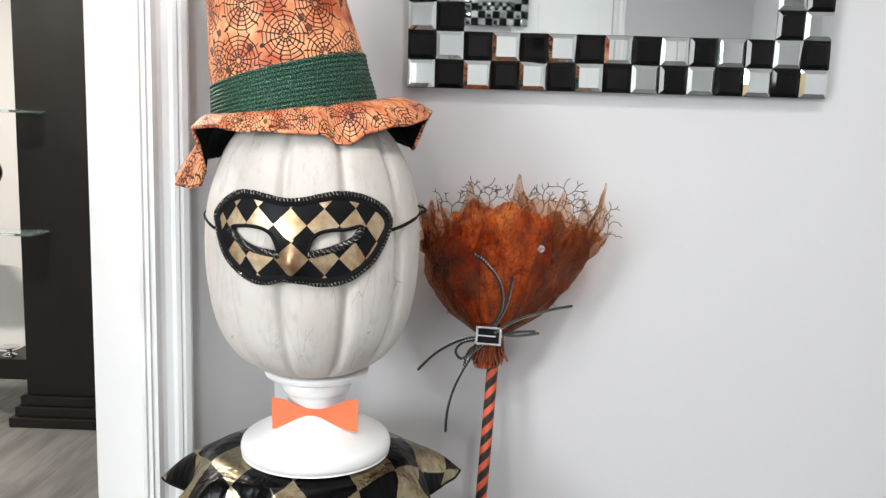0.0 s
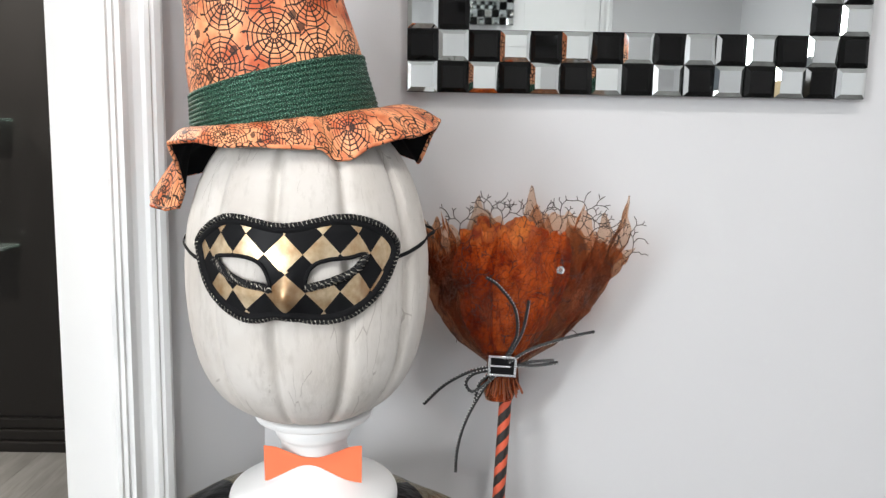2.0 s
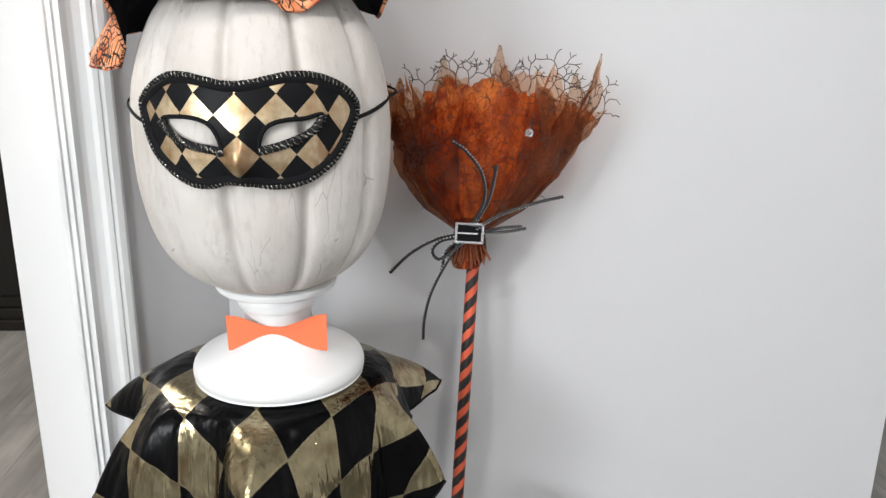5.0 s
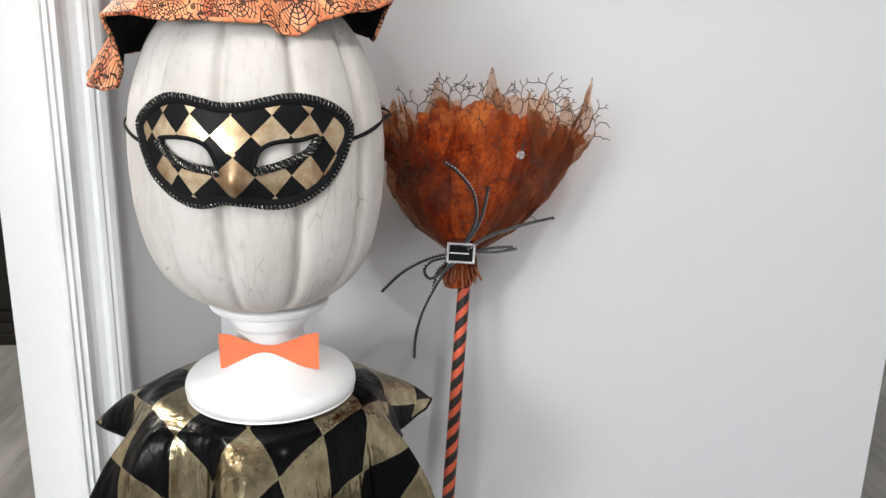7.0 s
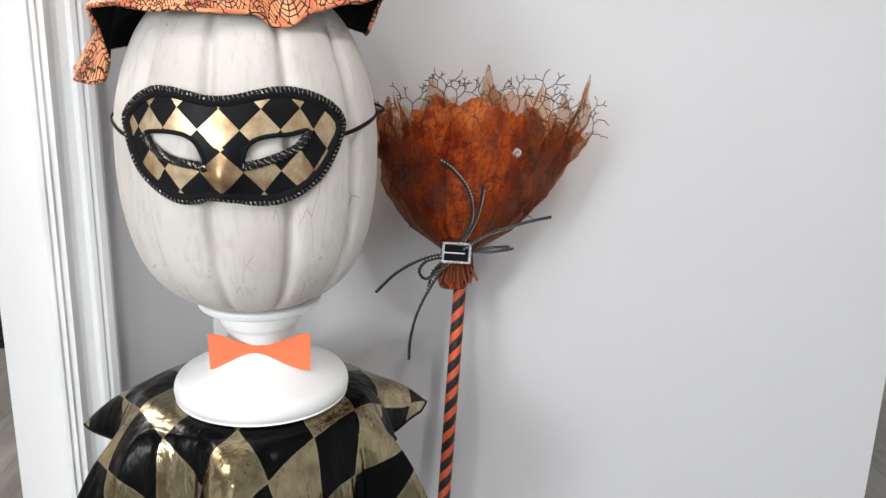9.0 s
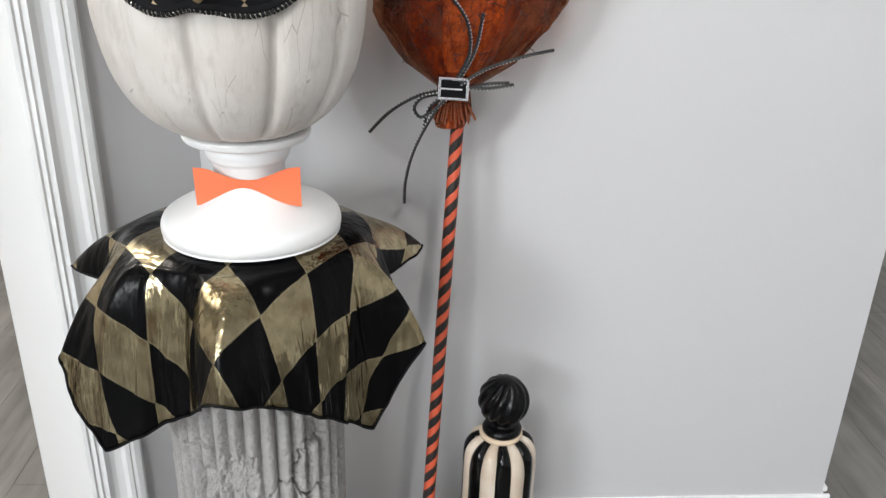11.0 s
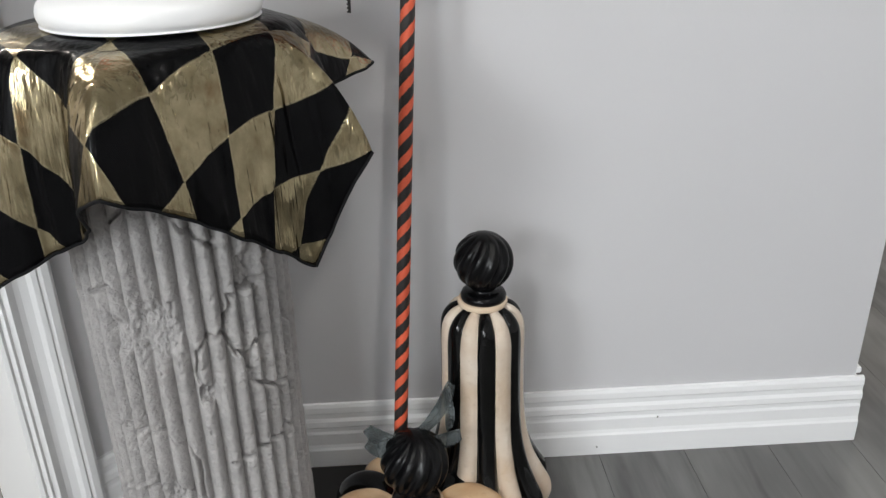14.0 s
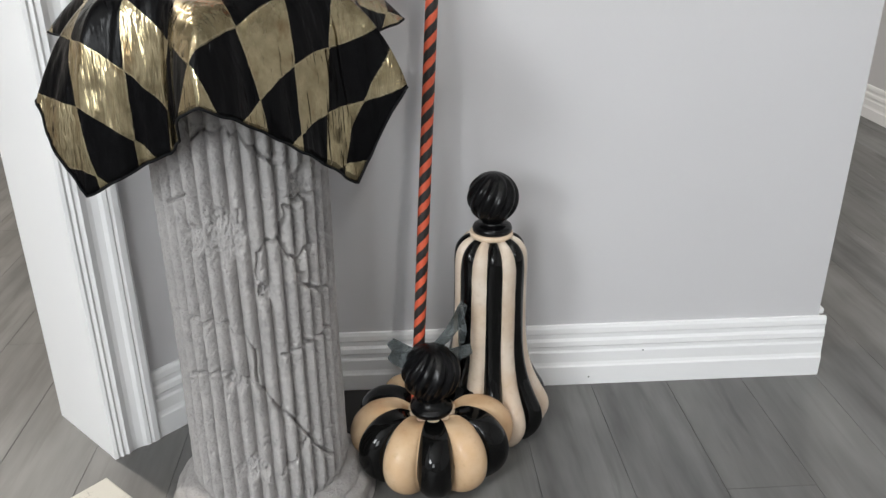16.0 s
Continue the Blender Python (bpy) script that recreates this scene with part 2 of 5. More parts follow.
def harlequin(name, w, h, v0, gold_hi, gold_lo, black, seam, streak, gold_rough, black_rough, metal, relief=0.45, crinkle=0.28, blots=34.0):
    """Diamonds w by h metres on the uv, gold and black by turns, a glitter line on the seams."""
    m = material(name, Specular_IOR_Level=0.1)
    g = Graph(m)
    c = g.t.nodes.new("ShaderNodeTexCoord")
    s = g.node("SeparateXYZ", Vector=c.outputs["UV"])
    wob = g.noise(c.outputs["UV"], blots * 0.41, 2)
    u = g.math("DIVIDE", g.math("ADD", s.outputs[0], g.math("MULTIPLY", g.math("SUBTRACT", wob, 0.5), 0.006)), w)
    v = g.math("DIVIDE", g.math("SUBTRACT", s.outputs[1], v0), h)
    a, b = g.math("ADD", v, u), g.math("SUBTRACT", v, u)
    odd = g.math("MODULO", g.math("ABSOLUTE", g.math("ADD", g.math("FLOOR", a), g.math("FLOOR", b))), 2.0)
    gold = g.math("SUBTRACT", 1.0, g.math("GREATER_THAN", odd, 0.5))
    ea = g.math("ABSOLUTE", g.math("SUBTRACT", g.math("FRACT", g.math("ADD", a, 0.5)), 0.5))
    eb = g.math("ABSOLUTE", g.math("SUBTRACT", g.math("FRACT", g.math("ADD", b, 0.5)), 0.5))
    line = g.math("LESS_THAN", g.math("MINIMUM", ea, eb), seam)
    sparkle = g.math("GREATER_THAN", g.noise(c.outputs["UV"], 900, 1), 0.5)
    line = g.math("MULTIPLY", line, sparkle)
    mp = g.node("Mapping", Vector=c.outputs["Object"])
    mp.inputs["Scale"].default_value = streak
    st = g.noise(mp.outputs[0], 1.0, 2, 0.5)
    blot = g.noise(c.outputs["UV"], blots, 4, 0.6)
    tint = g.mix(g.ramp(blot, 0.3, 0.7), gold_lo, gold_hi)
    tint = g.mix(g.math("MULTIPLY", g.ramp(g.noise(g.vec("MULTIPLY", c.outputs["UV"], (1, 0.6, 1)), blots / 2, 4, 0.6), 0.56, 0.66), 0.6), tint, tuple(x * k for x, k in zip(gold_lo, (0.6, 0.4, 0.25))))
    col = g.mix(gold, black, tint)
    col = g.mix(line, col, tuple(min(1, x * 1.25) for x in gold_hi))
    g.set(Base_Color=col, Metallic=g.math("MULTIPLY", g.math("MAXIMUM", gold, line), metal),
          Roughness=g.blend(gold, black_rough, g.blend(st, gold_rough - 0.09, gold_rough + 0.14)))
    crease = g.noise(g.vec("MULTIPLY", c.outputs["Object"], (1, 1, 0.22)), 40, 3, 0.5)
    fine = g.math("MULTIPLY", g.math("MULTIPLY", st, g.blend(gold, 0.06, 1.0)), crinkle)
    fine = g.math("MULTIPLY", fine, g.ramp(g.noise(c.outputs["Object"], 11, 1), 0.2, 0.6))
    g.bump(g.math("ADD", fine, crease), relief, 0.006)
    return m


CLOTH = harlequin("harlequin_lame_cloth", 0.096, 0.143, 0.117, (0.44, 0.375, 0.235), (0.25, 0.2, 0.115), (0.0018, 0.0018, 0.0021), 0.014,
                  (150, 150, 7), 0.14, 0.24, 1.0, 0.62, 0.75)
MASK = harlequin("harlequin_mask_paint", 1.0, 1.0, 0.5, (0.78, 0.66, 0.46), (0.36, 0.2, 0.085), (0.007, 0.007, 0.008), 0.0,
                 (40, 40, 60), 0.34, 0.42, 0.85, 0.08, 0.28, 1.2)


def web_fabric():
    m = material("spider_web_fabric", rough=0.5, Specular_IOR_Level=0.3)
    g = Graph(m)
    c = g.t.nodes.new("ShaderNodeTexCoord")
    uv = c.outputs["UV"]
    vo = g.t.nodes.new("ShaderNodeTexVoronoi")
    vo.voronoi_dimensions = "2D"
    S = 15.0
    g.put(vo.inputs["Vector"], uv)
    vo.inputs["Scale"].default_value, vo.inputs["Randomness"].default_value = S, 0.75
    # centre of the cell in uv units
    rel = g.vec("SUBTRACT", uv, vo.outputs["Position"])
    s = g.node("SeparateXYZ", Vector=rel)
    jit = g.math("MULTIPLY", g.math("SUBTRACT", g.noise(uv, 55, 2), 0.5), 0.5)
    ang = g.math("ADD", g.math("ARCTAN2", s.outputs[1], s.outputs[0]), jit)
    ln = g.t.nodes.new("ShaderNodeVectorMath")
    ln.operation = "LENGTH"
    g.put(ln.inputs[0], rel)
    d = ln.outputs["Value"]
    turns = g.math("MULTIPLY", ang, 13 / TAU)
    fr = g.math("ABSOLUTE", g.math("SUBTRACT", g.math("FRACT", turns), 0.5))
    spoke = g.math("LESS_THAN", g.math("MULTIPLY", g.math("SUBTRACT", 0.5, fr), g.math("MULTIPLY", d, TAU / 13)), 0.00105)
    sag = g.math("MULTIPLY", g.math("SUBTRACT", 0.25, g.math("MULTIPLY", fr, fr)), 0.12)
    rad = g.math("MULTIPLY", d, g.math("ADD", 1.0, sag))
    ring = g.math("ABSOLUTE", g.math("SUBTRACT", g.math("FRACT", g.math("DIVIDE", rad, 0.0062)), 0.5))
    ring = g.math("MULTIPLY", g.math("LESS_THAN", ring, 0.14), g.math("LESS_THAN", rad, 0.0372))
    body = g.math("LESS_THAN", d, g.math("ADD", 0.0012, g.math("MULTIPLY", vo.outputs["Color"], 0.0012)))
    free = g.math("GREATER_THAN", d, 0.0035)
    web = g.math("MULTIPLY", g.math("MAXIMUM", spoke, ring), free)
    # small spiders between the webs
    v2 = g.t.nodes.new("ShaderNodeTexVoronoi")
    v2.voronoi_dimensions = "2D"
    g.put(v2.inputs["Vector"], g.vec("ADD", uv, (0.013, 0.021, 0)))
    v2.inputs["Scale"].default_value = 19
    spot = g.math("LESS_THAN", v2.outputs["Distance"], g.math("ADD", 0.07, g.math("MULTIPLY", g.noise(uv, 500, 2), 0.07)))
    dark = g.math("MAXIMUM", g.math("MULTIPLY", web, 1.0), g.math("MULTIPLY", spot, 0.85))
    # pale and deep orange patches paint the satin's highlights and shadows into the colour
    base = g.mix(g.ramp(g.noise(uv, 19, 3), 0.34, 0.6), (0.52, 0.095, 0.027), (0.93, 0.4, 0.195))
    base = g.mix(g.math("MULTIPLY", g.ramp(g.noise(uv, 24, 4, 0.65), 0.54, 0.68), 0.55), base, (0.34, 0.06, 0.02))
    g.set(Base_Color=g.mix(dark, base, (0.02, 0.006, 0.003)))
    g.bump(g.math("ADD", g.noise(uv, 1500, 2), g.noise(uv, 90, 3)), 0.25, 0.001)
    return m


HAT = web_fabric()
HAT_BLACK = material("black_felt", (0.006, 0.006, 0.007), 0.95, Specular_IOR_Level=0.1)


def glitter_green():
    m = material("green_glitter_cord", rough=0.55)
    g = Graph(m)
    c = g.t.nodes.new("ShaderNodeTexCoord")
    n = g.noise(g.vec("MULTIPLY", c.outputs["UV"], (1, 1.6, 1)), 520, 2, 0.7)
    sp = g.math("GREATER_THAN", n, 0.6)
    col = g.mix(g.ramp(g.noise(c.outputs["UV"], 320, 3), 0.35, 0.7), (0.001, 0.012, 0.007), (0.005, 0.075, 0.04))
    g.set(Base_Color=g.mix(sp, col, (0.32, 0.6, 0.46)), Metallic=g.math("MULTIPLY", sp, 0.8), Roughness=g.blend(sp, 0.7, 0.28))
    g.bump(n, 0.6, 0.0012)
    return m


GREEN = glitter_green()


def pumpkin_white():
    m = material("whitewashed_pumpkin", rough=0.6)
    g = Graph(m)
    p = g.place()
    low = g.vec("MULTIPLY", p, (1, 1, 0.22))
    streaks = g.noise(low, 70, 5, 0.65)
    blot = g.noise(p, 9, 4)
    q = g.node("SeparateXYZ", Vector=g.vec("SUBTRACT", p, (-0.2155, 1.25, 0)))
    ang = g.math("ARCTAN2", q.outputs[0], g.math("MULTIPLY", q.outputs[1], -1.0))
    flat = g.node("CombineXYZ", X=g.math("ADD", ang, g.math("MULTIPLY", g.noise(p, 40, 2), 0.06)), Y=g.math("MULTIPLY", q.outputs[2], 0.9), Z=0.0)
    cr = g.node("TexVoronoi", Vector=flat.outputs[0], Scale=7.0)
    cr.feature = "DISTANCE_TO_EDGE"
    split = g.math("MULTIPLY", g.math("LESS_THAN", cr.outputs["Distance"], 0.007), g.math("GREATER_THAN", g.noise(g.vec("MULTIPLY", p, (1, 1, 0.5)), 30, 3), 0.54))
    col = g.mix(g.ramp(blot, 0.3, 0.75), (0.53, 0.49, 0.45), (0.66, 0.63, 0.6))
    col = g.mix(g.math("MULTIPLY", g.ramp(streaks, 0.52, 0.75), 0.6), col, (0.41, 0.375, 0.34))
    col = g.mix(g.math("MULTIPLY", split, 0.6), col, (0.3, 0.265, 0.235))
    g.set(Base_Color=col)
    g.bump(g.math("SUBTRACT", g.math("ADD", streaks, g.math("MULTIPLY", blot, 0.8)), split), 0.45, 0.0022)
    return m


PUMPKIN = pumpkin_white()
PLASTER = painted("white_painted_wood", (0.82, 0.82, 0.82), 0.38, 120, 0.05)
PAPER = painted("orange_card", (0.86, 0.185, 0.075), 0.75, 500, 0.12)


def rope_material():
    m = material("black_silver_braid", rough=0.4, Specular_IOR_Level=0.2)
    g = Graph(m)
    c = g.t.nodes.new("ShaderNodeTexCoord")
    s = g.node("SeparateXYZ", Vector=c.outputs["UV"])
    k = g.math("FRACT", g.math("ADD", g.math("MULTIPLY", s.outputs[0], 240.0), g.math("MULTIPLY", s.outputs[1], 1.0)))
    thread = g.math("MULTIPLY", g.math("LESS_THAN", g.math("ABSOLUTE", g.math("SUBTRACT", k, 0.5)), 0.09),
                    g.math("GREATER_THAN", g.noise(c.outputs["UV"], 90, 2), 0.47))
    g.set(Base_Color=g.mix(thread, (0.011, 0.011, 0.012), (0.62, 0.58, 0.5)), Metallic=thread, Roughness=g.blend(thread, 0.7, 0.3))
    return m


BRAID = rope_material()
ELASTIC = material("black_elastic", (0.006, 0.006, 0.007), 0.8, Specular_IOR_Level=0.15)


def striped(name, pale_hi, pale_lo):
    """Glazed ceramic with the lobes in black and a pale glaze by turns; the uv's first number counts the lobes."""
    m = material(name, rough=0.1, Specular_IOR_Level=0.26)
    g = Graph(m)
    c = g.t.nodes.new("ShaderNodeTexCoord")
    p = c.outputs["Object"]
    s = g.node("SeparateXYZ", Vector=c.outputs["UV"])
    k = g.math("ADD", s.outputs[0], g.math("MULTIPLY", g.math("SUBTRACT", g.noise(p, 30, 2), 0.5), 0.06))
    odd = g.math("LESS_THAN", g.math("MODULO", k, 2.0), 1.0)
    pale = g.mix(g.ramp(g.noise(p, 16, 4), 0.3, 0.7), pale_lo, pale_hi)
    pale = g.mix(g.math("MULTIPLY", g.ramp(g.noise(p, 120, 3), 0.58, 0.75), 0.25), pale, tuple(x * 0.6 for x in pale_lo))
    g.set(Base_Color=g.mix(odd, pale, (0.003, 0.003, 0.003)), Roughness=g.blend(g.noise(p, 60, 3), 0.05, 0.14))
    g.bump(g.noise(p, 26, 3), 0.14, 0.004)
    return m


GLAZE_TAN = striped("striped_tan_glaze", (0.68, 0.5, 0.32), (0.56, 0.35, 0.19))
GLAZE_CREAM = striped("striped_cream_glaze", (0.7, 0.615, 0.52), (0.57, 0.44, 0.32))
CREAM = material("cream_glaze", (0.7, 0.55, 0.4), 0.2)
STEM = material("black_satin_resin", (0.003, 0.003, 0.0035), 0.26, Specular_IOR_Level=0.22)


def ribbon_spiral():
    m = material("black_orange_ribbon", rough=0.5)
    g = Graph(m)
    c = g.t.nodes.new("ShaderNodeTexCoord")
    s = g.node("SeparateXYZ", Vector=c.outputs["UV"])
    wob = g.math("MULTIPLY", g.math("SUBTRACT", g.noise(c.outputs["UV"], 26, 2), 0.5), 0.12)
    k = g.math("FRACT", g.math("ADD", g.math("ADD", g.math("MULTIPLY", s.outputs[0], 29.5), g.math("MULTIPLY", s.outputs[1], -2.0)), wob))
    orange = g.math("LESS_THAN", k, 0.46)
    edge = g.math("ABSOLUTE", g.math("SUBTRACT", k, 0.46))
    fray = g.noise(c.outputs["UV"], 420, 3)
    col = g.mix(orange, (0.016, 0.012, 0.011), g.mix(g.ramp(fray, 0.3, 0.7), (0.6, 0.085, 0.035), (0.75, 0.13, 0.055)))
    g.set(Base_Color=col)
    g.bump(g.math("ADD", g.math("MINIMUM", g.math("MULTIPLY", edge, 8), 1.0), g.math("MULTIPLY", fray, 0.4)), 0.5, 0.0015)
    return m


SPIRAL = ribbon_spiral()


def tulle(name, hi, lo, cover, web, web_scale, sheer, fade=1.0, patchy=0.8):
    """Sheer net: coloured cloth that lets part of the light through, with a printed dark web."""
    m = material(name, rough=0.5, Sheen_Weight=0.4)
    g = Graph(m)
    c = g.t.nodes.new("ShaderNodeTexCoord")
    p = c.outputs["UV"]
    warp = g.node("TexNoise", Vector=p, Scale=30.0).outputs["Color"]
    v = g.vec("ADD", p, g.vec("MULTIPLY", warp, (0.018, 0.018, 0)))
    e = g.t.nodes.new("ShaderNodeTexVoronoi")
    e.feature, e.voronoi_dimensions = "DISTANCE_TO_EDGE", "2D"
    g.put(e.inputs["Vector"], v)
    e.inputs["Scale"].default_value = web_scale
    thread = g.math("LESS_THAN", e.outputs["Distance"], web)
    n = g.noise(p, 26, 4, 0.6)
    glint = g.math("GREATER_THAN", g.noise(p, 700, 1), 0.8)
    col = g.mix(g.ramp(n, 0.38, 0.62), lo, hi)
    col = g.mix(thread, col, (0.016, 0.008, 0.006))
    col = g.mix(glint, col, (0.9, 0.8, 0.7))
    g.set(Base_Color=col)
    g.bump(g.noise(p, 110, 3), 0.5, 0.002)
    out = g.t.nodes["Material Output"]
    tr = g.node("BsdfTransparent", Color=sheer)
    tl = g.node("BsdfTranslucent", Color=col)
    body = g.node("MixShader", Fac=0.45)
    g.put(body.inputs[1], g.b.outputs[0])
    g.put(body.inputs[2], tl.outputs[0])
    sh = g.node("MixShader", Fac=g.math("MAXIMUM", g.math("MULTIPLY", g.blend(g.ramp(g.noise(p, 11, 4, 0.6), 0.36, 0.64), cover * patchy, cover * (2 - patchy)), g.blend(g.ramp(g.node("SeparateXYZ", Vector=p).outputs[1], 0.19, 0.3), 1.0, fade)), thread))
    g.put(sh.inputs[1], tr.outputs[0])
    g.put(sh.inputs[2], body.outputs[0])
    g.t.links.new(sh.outputs[0], out.inputs[0])
    return m


BRISTLE = tulle("orange_broom_fabric", (0.97, 0.29, 0.05), (0.36, 0.05, 0.01), 0.96, 0.019, 70, (0.9, 0.5, 0.3), 0.75, 0.97)
NET = tulle("rust_web_tulle", (0.75, 0.22, 0.07), (0.2, 0.045, 0.015), 0.24, 0.022, 76, (0.92, 0.68, 0.52), 0.3, 0.25)
NET_DARK = tulle("brown_web_tulle", (0.36, 0.1, 0.035), (0.09, 0.028, 0.012), 0.4, 0.024, 84, (0.86, 0.66, 0.52), 0.2, 0.35)
THREAD = material("dark_web_thread", (0.022, 0.012, 0.009), 0.7)
SMOKE = tulle("grey_glitter_ribbon", (0.34, 0.38, 0.39), (0.06, 0.075, 0.08), 0.42, 0.025, 140, (0.7, 0.74, 0.74))


def dotted_cord():
    m = material("black_white_dotted_cord", rough=0.5)
    g = Graph(m)
    c = g.t.nodes.new("ShaderNodeTexCoord")
    s = g.node("SeparateXYZ", Vector=c.outputs["UV"])
    k = g.math("ABSOLUTE", g.math("SUBTRACT", g.math("FRACT", g.math("MULTIPLY", s.outputs[0], 190.0)), 0.5))
    w = g.math("ABSOLUTE", g.math("SUBTRACT", g.math("FRACT", g.math("ADD", s.outputs[1], 0.25)), 0.5))
    dot = g.math("MULTIPLY", g.math("LESS_THAN", k, 0.17), g.math("LESS_THAN", w, 0.17))
    g.set(Base_Color=g.mix(dot, g.mix(g.noise(c.outputs["UV"], 300, 2), (0.006, 0.006, 0.007), (0.03, 0.03, 0.032)), (0.85, 0.85, 0.85)))
    return m


CORD = dotted_cord()
CUT_GLASS = material("cut_glass_stone", (0.62, 0.63, 0.64), 0.05, 0.0, Transmission_Weight=0.75, IOR=1.5)
STRASS = material("rhinestone_silver", (0.86, 0.87, 0.9), 0.16, 0.9)
BLACK_SATIN = painted("black_lacquer_wood", (0.007, 0.006, 0.0055), 0.4, 160, 0.06)
GLASS = material("clear_green_glass", (0.75, 0.92, 0.88), 0.03, 0.0, Transmission_Weight=0.92, IOR=1.45)
CHROME = material("chrome", (0.8, 0.8, 0.8), 0.12, 1.0)
YELLOW = material("yellow_petals", (0.8, 0.5, 0.06), 0.6)
VASE_BLACK = material("black_glazed_vase", (0.012, 0.012, 0.012), 0.18)
PORCELAIN = painted("white_porcelain", (0.8, 0.8, 0.79), 0.22, 60, 0.03)


def marble():
    m = material("cream_marble", rough=0.35)
    g = Graph(m)
    p = g.place()
    n = g.noise(p, 30, 6, 0.7)
    col = g.mix(g.ramp(n, 0.54, 0.66), (0.52, 0.5, 0.44), (0.2, 0.19, 0.17))
    g.set(Base_Color=col)
    g.bump(n, 0.2, 0.002)
    return m


MARBLE = marble()
LAMP = bpy.data.materials.new("lamp_glow")
LAMP.use_nodes = True
LAMP.node_tree.nodes["Principled BSDF"].inputs["Emission Color"].default_value = (1, 0.95, 0.88, 1)
LAMP.node_tree.nodes["Principled BSDF"].inputs["Emission Strength"].default_value = 9.0

# ---- structure ----
WALL_Y, WALL_END, SIDE_X, FAR_Y, BACK_Y, LEFT_X, TOP = 1.568, 0.89, 2.13, 4.7, -3.2, -2.3, 2.5
DIR = Vector((-0.7071, -0.7071, 0))      # along the angled wall, away from the corner
OUT = Vector((0.7071, -0.7071, 0))       # out of the angled wall into the room
CORNER = Vector((-0.347, WALL_Y, 0))
JAMB = 0.274                             # from the corner to the doorway


def slab(name, a, b, depth, z0, z1, out, mat_, label):
    """An upright wall whose face runs from a to b; its body lies behind the face."""
    a, b, out = Vector(a), Vector(b), Vector(out)
    verts = [p + o + Vector((0, 0, z)) for z in (z0, z1) for p, o in ((a, Vector()), (b, Vector()), (b, -out * depth), (a, -out * depth))]
    faces = [(0, 1, 5, 4), (1, 2, 6, 5), (2, 3, 7, 6), (3, 0, 4, 7), (4, 5, 6, 7), (3, 2, 1, 0)]
    me = mesh(verts, faces, smooth=False)
    bm = bmesh.new()
    bm.from_mesh(me)
    bmesh.ops.recalc_face_normals(bm, faces=bm.faces)
    bm.to_mesh(me)
    bm.free()
    ob = part(name, me, mat_)
    return tagged(ob, label, "wall", kind="structure")


floor = part("floor", box((-4.2, BACK_Y - 0.2, -0.12), (SIDE_X + 0.2, FAR_Y + 0.2, -0.006)), GAP)
tagged(floor, "grey oak plank floor with dark narrow joints", "floor", kind="structure")
ceiling = part("ceiling", box((-4.2, BACK_Y - 0.2, TOP), (SIDE_X + 0.2, FAR_Y + 0.2, TOP + 0.1)), CEIL)
tagged(ceiling, "plain white painted ceiling", "ceiling", kind="structure")
slab("wall_back", CORNER, (WALL_END, WALL_Y, 0), 0.13, 0, TOP, (0, -1, 0), WALL, "light grey painted wall ending at a passage")
slab("wall_angled", CORNER + DIR * 0.0, CORNER + DIR * (JAMB - 0.012), 0.19, 0, TOP, OUT, WALL, "short angled light grey wall beside a doorway")
slab("wall_angled_header", CORNER + DIR * (JAMB - 0.012), CORNER + DIR * (JAMB + 0.92), 0.19, 2.07, TOP, OUT, WALL, "grey wall above the doorway")
slab("wall_angled_far", CORNER + DIR * (JAMB + 0.92), CORNER + DIR * 2.762, 0.19, 0, TOP, OUT, WALL, "grey wall past the doorway")
slab("wall_right", (SIDE_X, BACK_Y, 0), (SIDE_X, FAR_Y, 0), 0.12, 0, TOP, (-1, 0, 0), WALL, "light grey wall across the passage")
slab("wall_far", (-4.1, FAR_Y, 0), (SIDE_X, FAR_Y, 0), 0.12, 0, TOP, (0, -1, 0), WHITE_WALL, "white wall of the next room")
slab("wall_outer", (-4.1, BACK_Y, 0), (-4.1, FAR_Y, 0), 0.12, 0, TOP, (1, 0, 0), WHITE_WALL, "white side wall of the next room")
px0, px1, pz0, pz1 = FRONT_FILL.x - 0.6, FRONT_FILL.x + 0.6, 0.92, 2.24
slab("wall_behind", (px1, BACK_Y, 0), (SIDE_X, BACK_Y, 0), 0.12, 0, TOP, (0, 1, 0), WALL, "light grey wall opposite the mirror")
slab("wall_behind_far", (LEFT_X, BACK_Y, 0), (px0, BACK_Y, 0), 0.12, 0, TOP, (0, 1, 0), WALL, "light grey wall beside an added window")
slab("wall_behind_low", (px0, BACK_Y, 0), (px1, BACK_Y, 0), 0.12, 0, pz0, (0, 1, 0), WALL, "light grey wall under an added window")
slab("wall_behind_top", (px0, BACK_Y, 0), (px1, BACK_Y, 0), 0.12, pz1, TOP, (0, 1, 0), WALL, "light grey wall over an added window")
# frame of the made-up opening that holds the frontal fill light
fill_window = thing("added_window", (FRONT_FILL.x, BACK_Y, pz0), "unseen white framed window letting in daylight", "window", kind="structure")
for lo, hi in (((px0, BACK_Y - 0.1, pz0), (px0 + 0.05, BACK_Y - 0.04, pz1)), ((px1 - 0.05, BACK_Y - 0.1, pz0), (px1, BACK_Y - 0.04, pz1)),
               ((px0 + 0.05, BACK_Y - 0.1, pz0), (px1 - 0.05, BACK_Y - 0.04, pz0 + 0.05)), ((px0 + 0.05, BACK_Y - 0.1, pz1 - 0.05), (px1 - 0.05, BACK_Y - 0.04, pz1))):
    part("window_frame", box(lo, hi, 0.004), TRIM, fill_window)
wy0, wy1, wz0, wz1 = WINDOW.y - 0.5, WINDOW.y + 0.5, 1.2, 2.3
